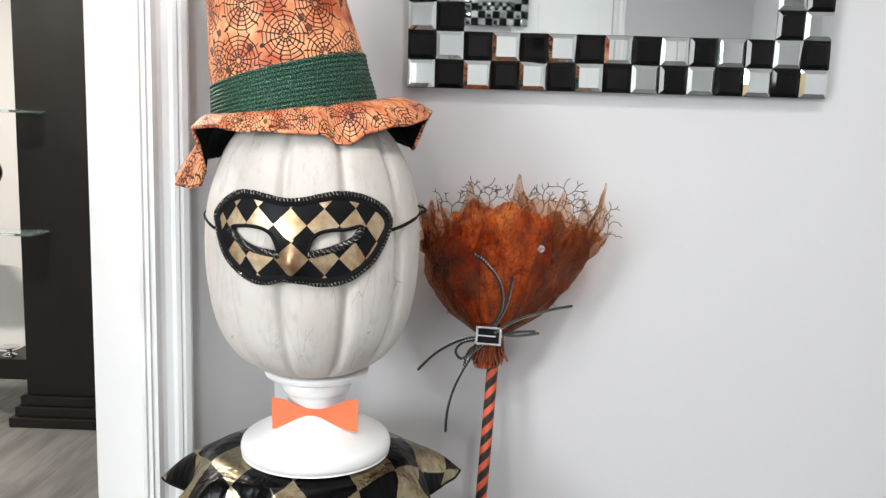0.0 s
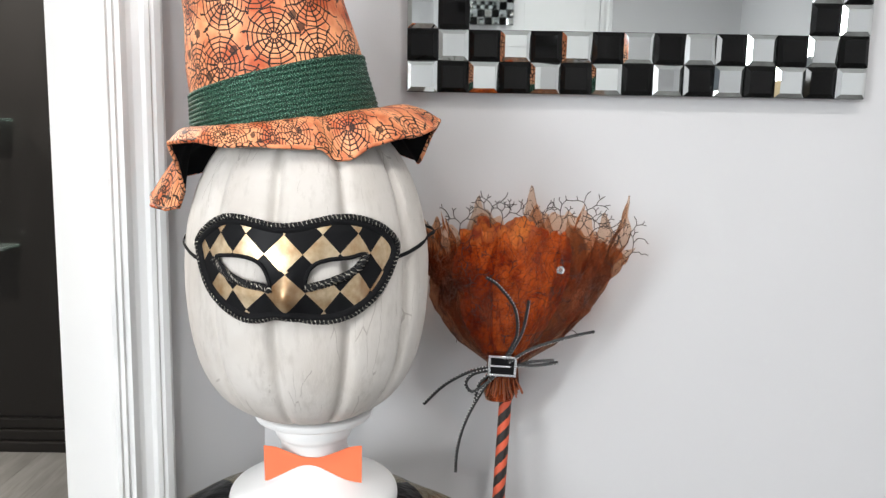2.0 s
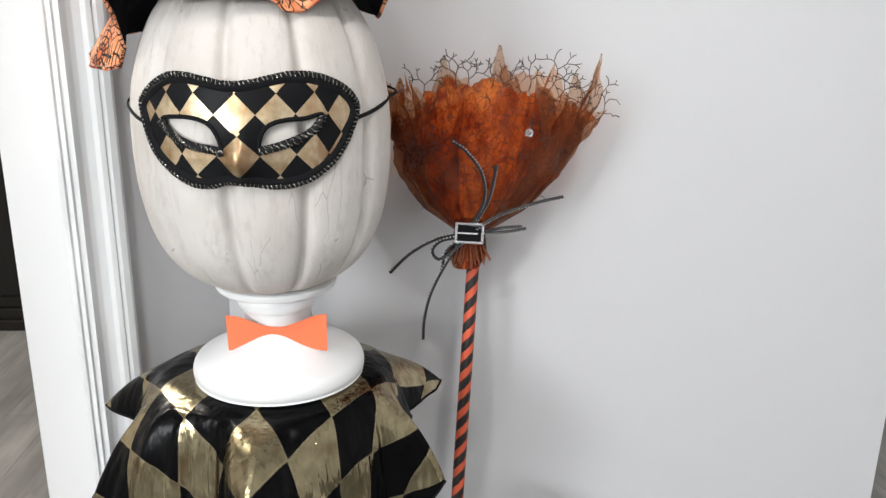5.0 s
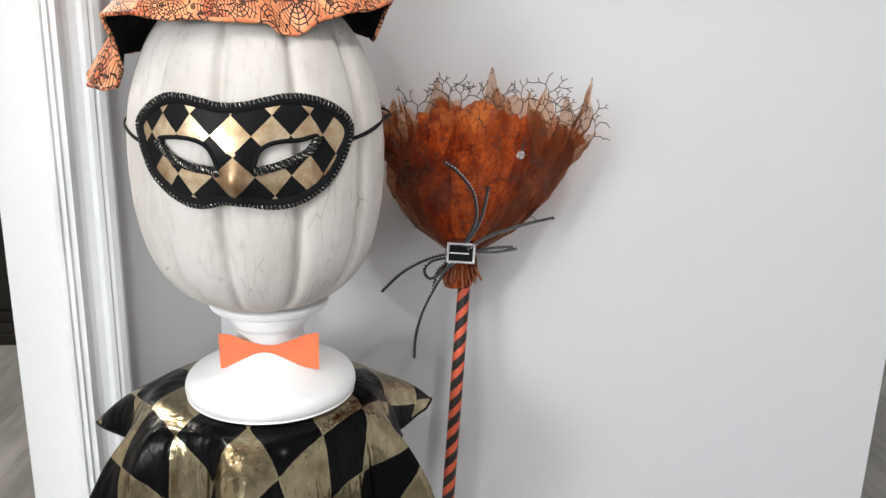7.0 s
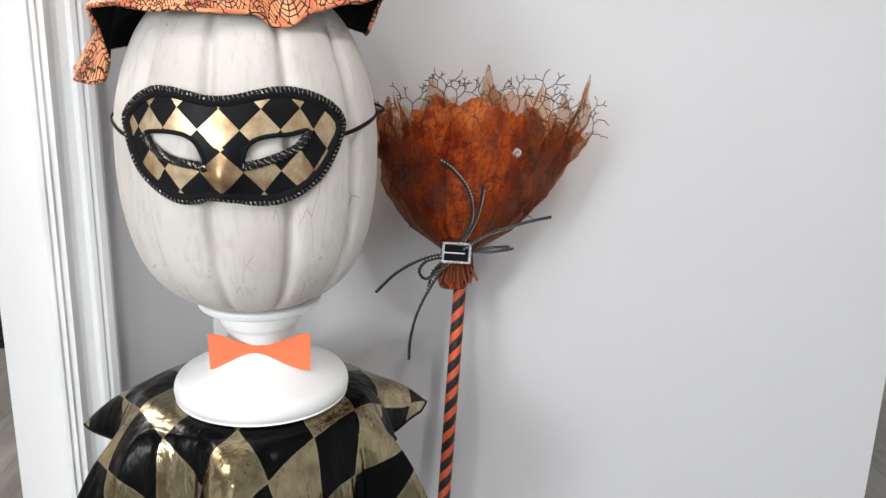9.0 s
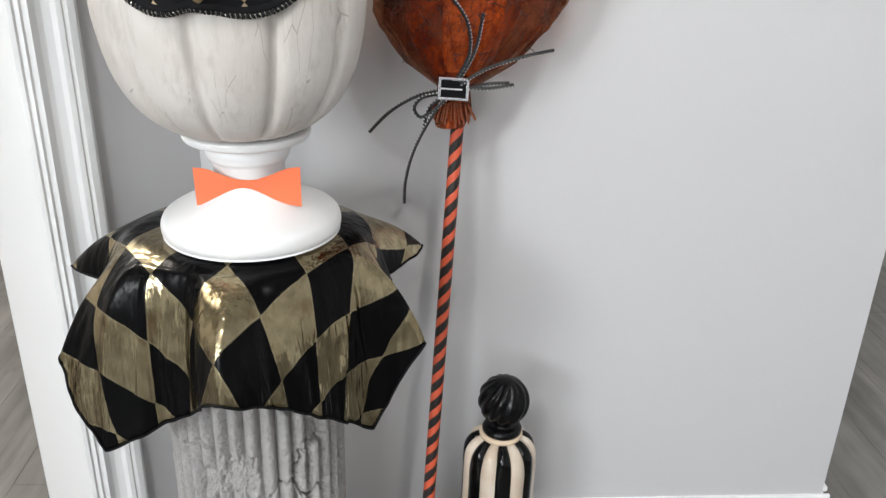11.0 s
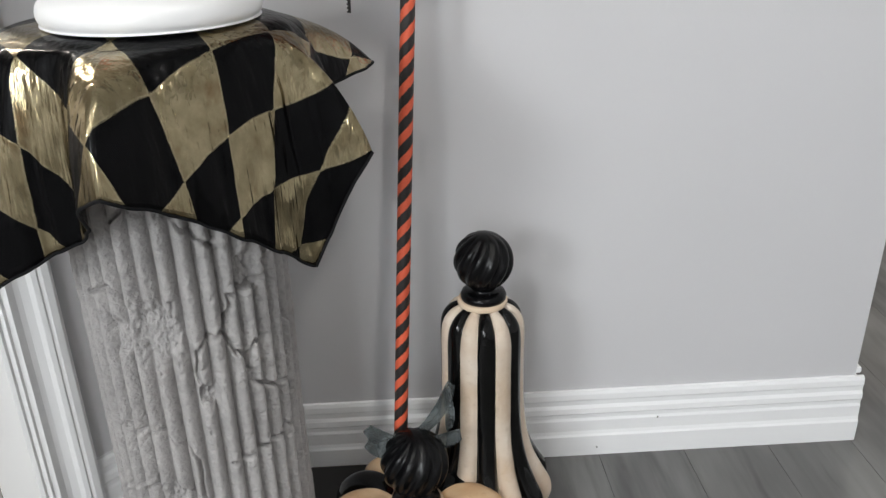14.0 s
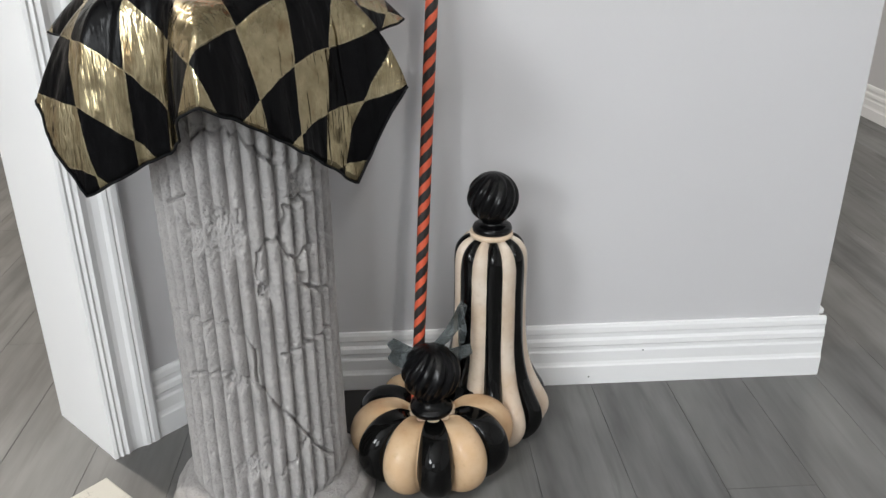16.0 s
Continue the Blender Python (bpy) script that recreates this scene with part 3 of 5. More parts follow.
slab("wall_left", (LEFT_X, BACK_Y, 0), (LEFT_X, wy0, 0), 0.12, 0, TOP, (1, 0, 0), WALL, "grey wall beside a window")
slab("wall_left_far", (LEFT_X, wy1, 0), (LEFT_X, -0.385, 0), 0.12, 0, TOP, (1, 0, 0), WALL, "grey wall beside a window")
slab("wall_left_low", (LEFT_X, wy0, 0), (LEFT_X, wy1, 0), 0.12, 0, wz0, (1, 0, 0), WALL, "grey wall under a window")
slab("wall_left_top", (LEFT_X, wy0, 0), (LEFT_X, wy1, 0), 0.12, wz1, TOP, (1, 0, 0), WALL, "grey wall over a window")
window = thing("window_1", (LEFT_X, WINDOW.y, wz0), "unseen white framed window letting in daylight", "window", kind="structure")
for lo, hi in (((LEFT_X - 0.1, wy0, wz0), (LEFT_X - 0.04, wy0 + 0.05, wz1)), ((LEFT_X - 0.1, wy1 - 0.05, wz0), (LEFT_X - 0.04, wy1, wz1)),
               ((LEFT_X - 0.1, wy0 + 0.05, wz0), (LEFT_X - 0.04, wy1 - 0.05, wz0 + 0.05)), ((LEFT_X - 0.1, wy0 + 0.05, wz1 - 0.05), (LEFT_X - 0.04, wy1 - 0.05, wz1))):
    part("window_frame", box(lo, hi, 0.004), TRIM, window)

# doorway: jamb boards and moulded casing
BB = [(0, 0), (0.016, 0), (0.016, 0.042), (0.0135, 0.046), (0.0115, 0.052), (0.0115, 0.074), (0.0092, 0.079), (0.0092, 0.086),
      (0.0118, 0.090), (0.0108, 0.100), (0.0072, 0.106), (0.0072, 0.114), (0.0088, 0.118), (0.0078, 0.128), (0.005, 0.134), (0, 0.135)]
CASE = [(0, 0), (0.010, 0), (0.0125, 0.006), (0.0100, 0.0105), (0.0140, 0.0155), (0.0112, 0.0200), (0.0155, 0.0265), (0.0145, 0.0290), (0.0105, 0.038),
        (0.0105, 0.046), (0.0135, 0.057), (0.0175, 0.063), (0.019, 0.070), (0.017, 0.073), (0.0195, 0.078), (0.0195, 0.088), (0.016, 0.0935), (0, 0.0935)]
BB = [(p, q * 1.03) for p, q in BB]
je = CORNER + DIR * JAMB
door = thing("door_1", je, "white painted door frame with moulded casing, no door", "door frame", kind="structure")
jw = 0.2
m = Matrix(((-DIR.x, OUT.x, 0, je.x), (-DIR.y, OUT.y, 0, je.y), (0, 0, 1, 0), (0, 0, 0, 1)))
part("jamb", box((0, -jw, 0), (0.014, 0, 2.07), 0.0015, m), TRIM, door)
part("casing", extrude(CASE, je, je + Vector((0, 0, 2.14)), OUT), TRIM, door)
part("head_jamb", box((-0.92, -jw, 2.05), (0, 0, 2.07), 0.0015, m), TRIM, door)
part("far_jamb", box((-0.934, -jw, 0), (-0.92, 0, 2.07), 0.0015, m), TRIM, door)

bb1 = part("baseboard_back", extrude(BB, (CORNER.x - 0.01, WALL_Y, 0), (WALL_END + 0.016, WALL_Y, 0), (0, -1, 0)), TRIM)
tagged(bb1, "white moulded baseboard along the grey wall", "baseboard", kind="structure")
bb2 = part("baseboard_angled", extrude(BB, CORNER + DIR * -0.01, je + DIR * -0.0935, OUT), TRIM)
tagged(bb2, "short white moulded baseboard on the angled wall", "baseboard", kind="structure")
bb3 = part("baseboard_end", extrude(BB, (WALL_END, WALL_Y - 0.0, 0), (WALL_END, WALL_Y + 0.13, 0), (1, 0, 0)), TRIM)
tagged(bb3, "white moulded baseboard round the wall's end", "baseboard", kind="structure")
bb4 = part("baseboard_right", extrude(BB, (SIDE_X, FAR_Y, 0), (SIDE_X, BACK_Y, 0), (-1, 0, 0)), TRIM)
tagged(bb4, "white moulded baseboard across the passage", "baseboard", kind="structure")
bb5 = part("baseboard_behind", extrude(BB, (SIDE_X, BACK_Y, 0), (LEFT_X, BACK_Y, 0), (0, 1, 0)), TRIM)
tagged(bb5, "white moulded baseboard opposite the mirror", "baseboard", kind="structure")

# nail holes and the little corner bead of the baseboard
for x, z in ((0.515, 0.0765), (0.402, 0.018)):
    y = WALL_Y - (0.0116 if z > 0.05 else 0.0161)
    part("nail_hole", lathe([(0.0, -0.0016), (0.0012, -0.0011), (0.0016, 0.0), (0.0012, 0.0011), (0.0, 0.0016)], (x, y, z), 10), GAP, bb1)
part("corner_bead", box((WALL_END - 0.006, WALL_Y + 0.004, 0.139), (WALL_END + 0.014, WALL_Y + 0.03, 0.152), 0.004), TRIM, bb3)

# small round lamps in the ceiling
for (x, y), watts in zip(POTS, POT_WATTS):
    pot = thing("ceiling_light", (x, y, TOP), "unseen small round recessed ceiling lamp, lit", "lamp", "ceiling lamps")
    part("trim_ring", lathe([(0.045, 0), (0.062, 0), (0.064, -0.004), (0.06, -0.008), (0.047, -0.006), (0.045, 0)], (x, y, TOP), 32), TRIM, pot)
    part("diffuser", lathe([(0.0, -0.003), (0.045, -0.003), (0.046, -0.001)], (x, y, TOP), 32), LAMP, pot, "glowing white lens")
    area("pot_light", (x, y, TOP - 0.012), (x, y, 0), 0.11, watts, (1.0, 0.975, 0.94) if x > -1.5 else (1.0, 0.92, 0.83), "DISK")

# ---- wall mirror with a chequered frame ----
def tile_mesh(s, depth):
    """A square glass tile with wide bevelled borders, facing -y, its middle at the origin."""
    h, k = s / 2 - 0.0006, s / 2 - 0.0078
    verts = [(-h, 0, -h), (h, 0, -h), (h, 0, h), (-h, 0, h), (-h, -depth * 0.52, -h), (h, -depth * 0.52, -h), (h, -depth * 0.52, h), (-h, -depth * 0.52, h),
             (-k, -depth, -k), (k, -depth, -k), (k, -depth, k), (-k, -depth, k)]
    faces = [(0, 1, 5, 4), (1, 2, 6, 5), (2, 3, 7, 6), (3, 0, 4, 7), (4, 5, 9, 8), (5, 6, 10, 9), (6, 7, 11, 10), (7, 4, 8, 11), (8, 9, 10, 11)]
    return mesh(verts, faces, smooth=False)


def chequered_mirror(base, cols, rows, s, turn, label, lean=1.6):
    """base: the middle of the lower edge of the back board. Faces -y when turn is 0."""
    mirror = thing("wall_mirror", base, label, "mirror")
    mirror.rotation_euler = (radians(lean), 0, radians(turn))
    w, h = cols * s / 2, rows * s

    def put(name, me, mat_):
        me.materials.clear()
        me.materials.append(mat_)
        ob = new(name, me)
        ob.parent = mirror
        return ob
    put("back_board", box((-w, -0.022, 0), (w, 0.0, h), 0.001), FRAME_EDGE)
    put("glass_pane", box((-w + 2 * s, -0.0265, 2 * s), (w - 2 * s, -0.0225, h - 2 * s)), MIRROR)
    silver, black = tile_mesh(s, 0.0095), tile_mesh(s, 0.0088)
    silver.materials.append(MIRROR)
    black.materials.append(BLACK_GLASS)
    rnd = random.Random(4)
    for i in range(cols):
        for j in range(rows):
            if 2 <= i < cols - 2 and 2 <= j < rows - 2:
                continue
            ob = new("mirror_tile" if (i + j) % 2 == 0 else "black_tile", silver if (i + j) % 2 == 0 else black)
            ob.parent = mirror
            ob.location = (-w + (i + 0.5) * s, -0.0222, (j + 0.5) * s)
            ob.rotation_euler = (radians(rnd.uniform(-2.6, 2.6)), 0, radians(rnd.uniform(-3.2, 3.2)))
    return mirror


chequered_mirror((0.2865, WALL_Y - 0.0035, 1.4635), 15, 19, 0.05107, 0, "large wall mirror with a chequered border of silver and black squares")
chequered_mirror((0.25, BACK_Y + 0.03, 1.9), 9, 9, 0.052, 180, "small chequered mirror on the opposite wall", 0.5)

# white door on the opposite wall
door2 = thing("door_2", (0.78, BACK_Y, 0), "closed white panelled door with white casing", "door", kind="structure")
part("leaf", box((0.46, BACK_Y + 0.002, 0.01), (1.1, BACK_Y + 0.03, 2.4), 0.003), TRIM, door2)
part("casing", extrude(CASE, (1.2, BACK_Y, 0), (1.2, BACK_Y, 2.44), (0, 1, 0)), TRIM, door2)
part("casing", extrude(CASE, (0.46, BACK_Y, 0), (0.46, BACK_Y, 2.44), (0, 1, 0)), TRIM, door2)
for z in (0.25, 0.95, 1.65):
    part("panel", box((0.56, BACK_Y + 0.03, z), (1.0, BACK_Y + 0.036, z + 0.55), 0.004), TRIM, door2)

# ---- column pedestal ----
COL = Vector((-0.225, 1.268, 0.0))


def column():
    th = thing("column_pedestal", COL, "grey fluted plaster column, cracked and weathered, on a round base", "pedestal")
    rnd = random.Random(11)
    R, z0, z1 = 0.128, 0.052, 0.845
    NU, NV = 600, 380
    flutes = 34
    # cracks as wandering lines over the unrolled shaft (angle, height)
    cracks = []
    for line in ([(1.05, 0.583), (0.8, 0.577), (0.64, 0.572), (0.59, 0.55), (0.52, 0.53), (0.34, 0.521), (0.23, 0.508), (0.24, 0.47)],
                 [(0.51, 0.529), (0.61, 0.501), (0.74, 0.48), (0.84, 0.499), (0.97, 0.502)], [(-0.33, 0.683), (-0.14, 0.689), (0.04, 0.691), (0.17, 0.682), (0.35, 0.664), (0.54, 0.639)],
                 [(1.22, 0.538), (1.26, 0.516), (1.45, 0.491)], [(-0.85, 0.292), (-0.27, 0.324), (0.11, 0.296), (0.37, 0.248), (0.66, 0.187), (1.03, 0.121)],
                 [(0.74, 0.48), (0.79, 0.443), (1.3, 0.42)], [(0.43, 0.338), (0.78, 0.343), (1.28, 0.35)], [(-0.9, 0.41), (-0.52, 0.398), (-0.19, 0.402)],
                 [(-0.19, 0.402), (0.1, 0.36), (0.11, 0.296)], [(-0.32, 0.574), (-0.5, 0.6), (-0.8, 0.58)], [(0.66, 0.187), (0.5, 0.15), (0.3, 0.13)]):
        pts = []
        for p, q in zip(line, line[1:]):
            for k in range(3):
                pts.append((lerp(p[0], q[0], k / 3) + rnd.uniform(-0.03, 0.03), lerp(p[1], q[1], k / 3) + rnd.uniform(-0.006, 0.006)))
        pts.append(line[-1])
        cracks.append((pts, rnd.uniform(0.0032, 0.0046)))
    A = np.linspace(-math.pi, math.pi, NU + 1)[None, :].repeat(NV + 1, 0)
    H = np.linspace(z0, z1, NV + 1)[:, None].repeat(NU + 1, 1)
    cut = np.zeros_like(A)
    for pts, wide in cracks:
        for (a, h), (b, k) in zip(pts, pts[1:]):
            px, py, qx, qy = a * R, h, b * R, k
            dx, dy = qx - px, qy - py
            t = np.clip(((A * R - px) * dx + (H - py) * dy) / (dx * dx + dy * dy + 1e-9), 0, 1)
            d = np.hypot(A * R - px - t * dx, H - py - t * dy)
            cut = np.maximum(cut, np.clip(1 - d / wide, 0, 1))
    # broken patches where the ribs are gone
    patches = [(-0.08, 0.540, 0.30, 0.052), (-0.46, 0.533, 0.14, 0.03), (-0.18, 0.304, 0.17, 0.022), (-0.06, 0.145, 0.25, 0.03), (0.85, 0.60, 0.14, 0.03), (0.3, 0.45, 0.1, 0.02)]
    worn = np.zeros_like(A)
    for a, h, sa, sh in patches:
        worn = np.maximum(worn, np.exp(-(((A - a) / sa) ** 2 + ((H - h) / sh) ** 2) * 1.6))
    verts, uvs = [], []
    for j in range(NV + 1):
        for i in range(NU + 1):
            a, h = A[j, i], H[j, i]
            p = Vector((math.sin(a), -math.cos(a), h * 6))
            n1 = noise.noise(p * 2.1)
            n2 = noise.noise(Vector((math.sin(a) * 24, -math.cos(a) * 24, h * 120)))
            n3 = noise.noise(Vector((math.sin(a) * 34, -math.cos(a) * 34, h * 210)))
            rib = abs(math.sin(a * flutes / 2 + 0.02 * n1))
            rib = rib ** 0.75
            gone = min(1.0, max(0.0, worn[j, i] * 1.2 + 0.25 * n2 - 0.24) * 1.9)
            chip = max(0.0, n2 - 0.2) * 0.0055 * rib
            end = min(1.0, (h - z0) / 0.03)
            r = R - 0.0165 + 0.0165 * rib * (1 - gone * 0.85) * lerp(0.4, 1, end) - chip + 0.0012 * n3 * (0.5 + 3 * gone) + 0.0007 * n1 - 0.012 * cut[j, i]
            r *= lerp(1.035, 1.0, min(1, (h - z0) / 0.25))
            verts.append((COL.x + r * math.sin(a), COL.y - r * math.cos(a), h))
            uvs.append((a * R, h))
    w = NU + 1
    faces = [(j * w + i, j * w + i + 1, (j + 1) * w + i + 1, (j + 1) * w + i) for j in range(NV) for i in range(NU)]
    part("shaft", mesh(verts, faces, uvs), STONE, th)

    def rough(a, t, r, z):
        p = Vector((math.sin(a) * 3, math.cos(a) * 3, z * 14))
        k = 1 + 0.012 * noise.noise(p * 1.7) + 0.008 * noise.noise(p * 7)
        return k, 0.003 * noise.noise(p * 3.1) if 0.004 < z else 0.0
    prof = smooth_profile([(0.0, 0.0), (0.162, 0.0), (0.168, 0.010), (0.168, 0.026), (0.160, 0.036), (0.151, 0.040), (0.150, 0.046), (0.142, 0.056), (0.130, 0.060), (0.11, 0.062)], 5)
    part("base", lathe(prof, COL, 128, rough), STONE, th, "rounded pale plaster base")
    part("capital", lathe([(0.0, 0.82), (0.124, 0.82), (0.127, 0.828), (0.127, 0.862), (0.122, 0.868), (0.0, 0.868)], COL, 64), STONE, th)


column()

# ---- harlequin cloth over the column ----
CL = Vector((-0.225, 1.260, 0.0))
HEM = [(-180, 0.222, 0.64, 1), (-150, 0.22, 0.68, 1), (-128, 0.222, 0.75, 0.85), (-102, 0.263, 0.790, 0.3), (-93, 0.2, 0.788, 0.5), (-84, 0.185, 0.762, 0.7), (-76, 0.215, 0.742, 0.4),
       (-66.5, 0.253, 0.728, 0.3), (-58, 0.236, 0.66, 0.7), (-51, 0.222, 0.613, 1), (-42, 0.188, 0.635, 1), (-33, 0.164, 0.656, 1), (-23, 0.152, 0.668, 1), (-14, 0.168, 0.69, 1), (-5, 0.226, 0.738, 1),
       (2, 0.249, 0.754, 1), (9, 0.226, 0.735, 1), (17, 0.196, 0.713, 1), (27, 0.190, 0.69, 1), (37, 0.184, 0.667, 1), (52, 0.179, 0.634, 1), (65, 0.189, 0.601, 1), (69.5, 0.217, 0.66, 0.8),
       (74, 0.256, 0.732, 0.4), (81, 0.215, 0.752, 0.4), (90, 0.188, 0.77, 0.6), (102, 0.2, 0.782, 0.5), (118, 0.278, 0.790, 0.3), (130, 0.225, 0.76, 0.8), (150, 0.22, 0.68, 1), (180, 0.222, 0.64, 1)]
DISC = [(-180, 0.16), (-90, 0.155), (-60, 0.142), (-35, 0.134), (-12, 0.130), (0, 0.128), (12, 0.130), (35, 0.134), (60, 0.140), (90, 0.155), (180, 0.16)]
TOP_Z = 0.8715


def hem_at(deg):
    for a, b in zip(HEM, HEM[1:]):
        if deg <= b[0]:
            t = (deg - a[0]) / (b[0] - a[0])
            t = lerp(t, t * t * (3 - 2 * t), 0.45)
            return tuple(lerp(p, q, t) for p, q in zip(a[1:], b[1:]))
    return HEM[-1][1:]


def cloth():
    NU, NS = 360, 58

    def fn(u, v):
        deg = -180 + 360 * u
        a = radians(deg)
        r1, z1, full = hem_at(deg)
        r0 = linear(DISC, deg)
        if v < 0.3:
            t = v / 0.3
            r, z = r0 * t, TOP_Z - 0.008 * t ** 12
            t = 0
        else:
            t = (v - 0.3) / 0.7
            s = (r0, TOP_Z - 0.008)
            c = (lerp((r0 + r1) / 2, max(r0 + 0.022, r1 * 0.93 + 0.006), full), lerp((s[1] + z1) / 2 + 0.008, s[1] - 0.001, full))
            r = (1 - t) ** 2 * s[0] + 2 * t * (1 - t) * c[0] + t * t * r1
            z = (1 - t) ** 2 * s[1] + 2 * t * (1 - t) * c[1] + t * t * z1
            q = Vector((math.sin(a) * 5, math.cos(a) * 5, z * 9))
            r += t * (0.003 * noise.noise(q) + 0.002 * noise.noise(q * 3.3))
            r += t * 0.0042 * noise.noise(Vector((math.sin(a) * 11, math.cos(a) * 11, z * 5))) + t * 0.0022 * noise.noise(Vector((math.sin(a) * 27, math.cos(a) * 27, z * 9)))
            r += t * t * 0.0022 * math.sin(a * 23 + 2 * noise.noise(q)) * (0.4 + abs(noise.noise(q * 0.5)))
        return (r, z, a), t
    verts, uvs, faces = [], [], []
    rows = [[None] * (NU + 1) for _ in range(NS + 1)]
    run = [0.0] * (NU + 1)
    for j in range(NS + 1):
        for i in range(NU + 1):
            (r, z, a), t = fn(i / NU, j / NS)
            p = Vector((CL.x + r * math.sin(a), CL.y - r * math.cos(a), z))
            if j:
                q = rows[j - 1][i][0]
                r0 = rows[j - 1][i][1]
                run[i] += math.hypot(r - r0, p.z - q.z)
            rows[j][i] = (p, r)
            verts.append(p)
            uvs.append((run[i] * math.sin(a), run[i] * math.cos(a)))
    w = NU + 1
    for j in range(NS):
        for i in range(NU):
            k = j * w + i
            faces.append((k, k + 1, k + w + 1, k + w))
    th = thing("tablecloth", (CL.x, CL.y, TOP_Z), "black and gold harlequin lame cloth draped over the column", "tablecloth")
    ob = part("drape", mesh(verts, faces, uvs), CLOTH, th)
    mod = ob.modifiers.new("thick", "SOLIDIFY")
    mod.thickness, mod.offset = 0.0012, 0.0
    hem = [rows[NS][i][0] for i in range(NU)]
    part("hem", mesh(*tube(hem + hem[:1], 0.0019, 6)), ELASTIC, th, "narrow black stitched hem")


cloth()

# ---- white stand ----
SC = Vector((-0.2115, 1.260, 0.0))


def stand():
    th = thing("candle_stand", (SC.x, SC.y, 0.8725), "glossy white turned wooden pedestal stand on the cloth", "stand")
    foot = [(0.0, 0.8725), (0.106, 0.8725), (0.1145, 0.8755), (0.118, 0.882), (0.1175, 0.891), (0.1135, 0.8985), (0.104, 0.905), (0.090, 0.9125), (0.073, 0.9235), (0.058, 0.9365), (0.048, 0.950)]
    stem = [(0.048, 0.950), (0.046, 0.9585), (0.0465, 0.964), (0.0485, 0.9705), (0.0525, 0.9755), (0.0545, 0.983), (0.0535, 0.990), (0.0505, 0.9935)]
    plate = [(0.0505, 0.9935), (0.056, 0.996), (0.072, 0.9975), (0.079, 1.0005), (0.0815, 1.0055), (0.079, 1.0105), (0.05, 1.012), (0.0, 1.012)]
    part("foot", lathe(smooth_profile(foot, 4), SC, 96), PLASTER, th)
    part("stem", lathe(smooth_profile(stem, 4), SC, 96), PLASTER, th)
    part("top_plate", lathe(smooth_profile(plate, 4), SC, 96), PLASTER, th)


stand()


def bow():
    c = Vector((-0.2065, 1.2095, 0.9475))
    top = [(-0.067, 0.0235), (-0.05, 0.0222), (-0.03, 0.0150), (-0.012, 0.0098), (0.0, 0.0090), (0.012, 0.0098), (0.03, 0.0158), (0.05, 0.0235), (0.0665, 0.0250)]
    low = [(0.0665, -0.0265), (0.048, -0.0225), (0.03, -0.0150), (0.012, -0.0098), (0.0, -0.0092), (-0.012, -0.0105), (-0.03, -0.0178), (-0.05, -0.0235), (-0.065, -0.0250)]
    tp, lw = spline([(x, z, 0) for x, z in top], 4), spline([(x, z, 0) for x, z in reversed(low)], 4)
    verts, faces = [], []
    n = len(tp)
    for side in (0.0, 0.0014):
        for k in range(n):
            for p in (tp[k], lw[k]):
                y = side + 0.0035 * (p.x / 0.067) ** 2 + 0.06 * p.y
                verts.append((c.x + p.x, c.y + y, c.z + p.y))
    for k in range(n - 1):
        a = 2 * k
        faces += [(a, a + 1, a + 3, a + 2), (2 * n + a + 2, 2 * n + a + 3, 2 * n + a + 1, 2 * n + a), (a, a + 2, 2 * n + a + 2, 2 * n + a), (a + 1, 2 * n + a + 1, 2 * n + a + 3, a + 3)]
    e = 2 * n - 2
    faces += [(0, 2 * n, 2 * n + 1, 1), (e, e + 1, 2 * n + e + 1, 2 * n + e)]
    ob = part("paper_bow_tie", mesh(verts, faces, smooth=False), PAPER)
    tagged(ob, "flat orange card bow tie on the white stand", "bow tie")


bow()

# ---- white pumpkin head ----
PC = Vector((-0.2155, 1.250, 0.0))
PROF = [(0.0, 1.0125), (0.05, 1.0125), (0.078, 1.0165), (0.104, 1.031), (0.125, 1.051), (0.143, 1.081), (0.155, 1.118), (0.162, 1.160), (0.1640, 1.205), (0.1630, 1.245), (0.158, 1.280),
        (0.146, 1.322), (0.126, 1.362), (0.098, 1.392), (0.06, 1.405), (0.0, 1.398)]
PROF = [(r * 0.985, z) for r, z in PROF]


def pumpkin_wobble(a, t, r, z):
    d = math.degrees(a)
    k = ((d - 26) * 11 / 360) % 1.0
    k = min(k, 1 - k) * 2
    deep = 0.058 * math.exp(-((k / 0.17) ** 2)) + 0.02 * (1 - k) ** 2
    p = Vector((math.sin(a) * 2, math.cos(a) * 2, z * 8))
    return 1 + 0.012 - deep * min(1.0, r / 0.1) + 0.006 * noise.noise(p) + 0.0025 * noise.noise(p * 5), 0.0


pumpkin = part("pumpkin_head", lathe(smooth_profile(PROF, 7), PC, 300, pumpkin_wobble), PUMPKIN)
tagged(pumpkin, "tall whitewashed craft pumpkin with shallow ribs on the stand", "pumpkin")


# ---- masquerade mask ----
def mask_point(x, z, lift=0.0):
    """A point of the mask's face from metres right of and above its middle."""
    X, Z = -0.206 + x, 1.236 + z
    r = linear([(zz, rr) for rr, zz in PROF[2:14]], Z) + 0.0035
    dx = X - PC.x
    y = PC.y - math.sqrt(max(r * r - dx * dx, 0.0016)) - 0.0015
    y -= 0.019 * math.exp(-(((x + 0.009) / 0.015) ** 2) - (((z + 0.030) / 0.026) ** 2))
    y -= 0.006 * math.exp(-(((x + 0.011) / 0.06) ** 2) - ((z / 0.05) ** 2))
    return Vector((X, y - lift, Z))


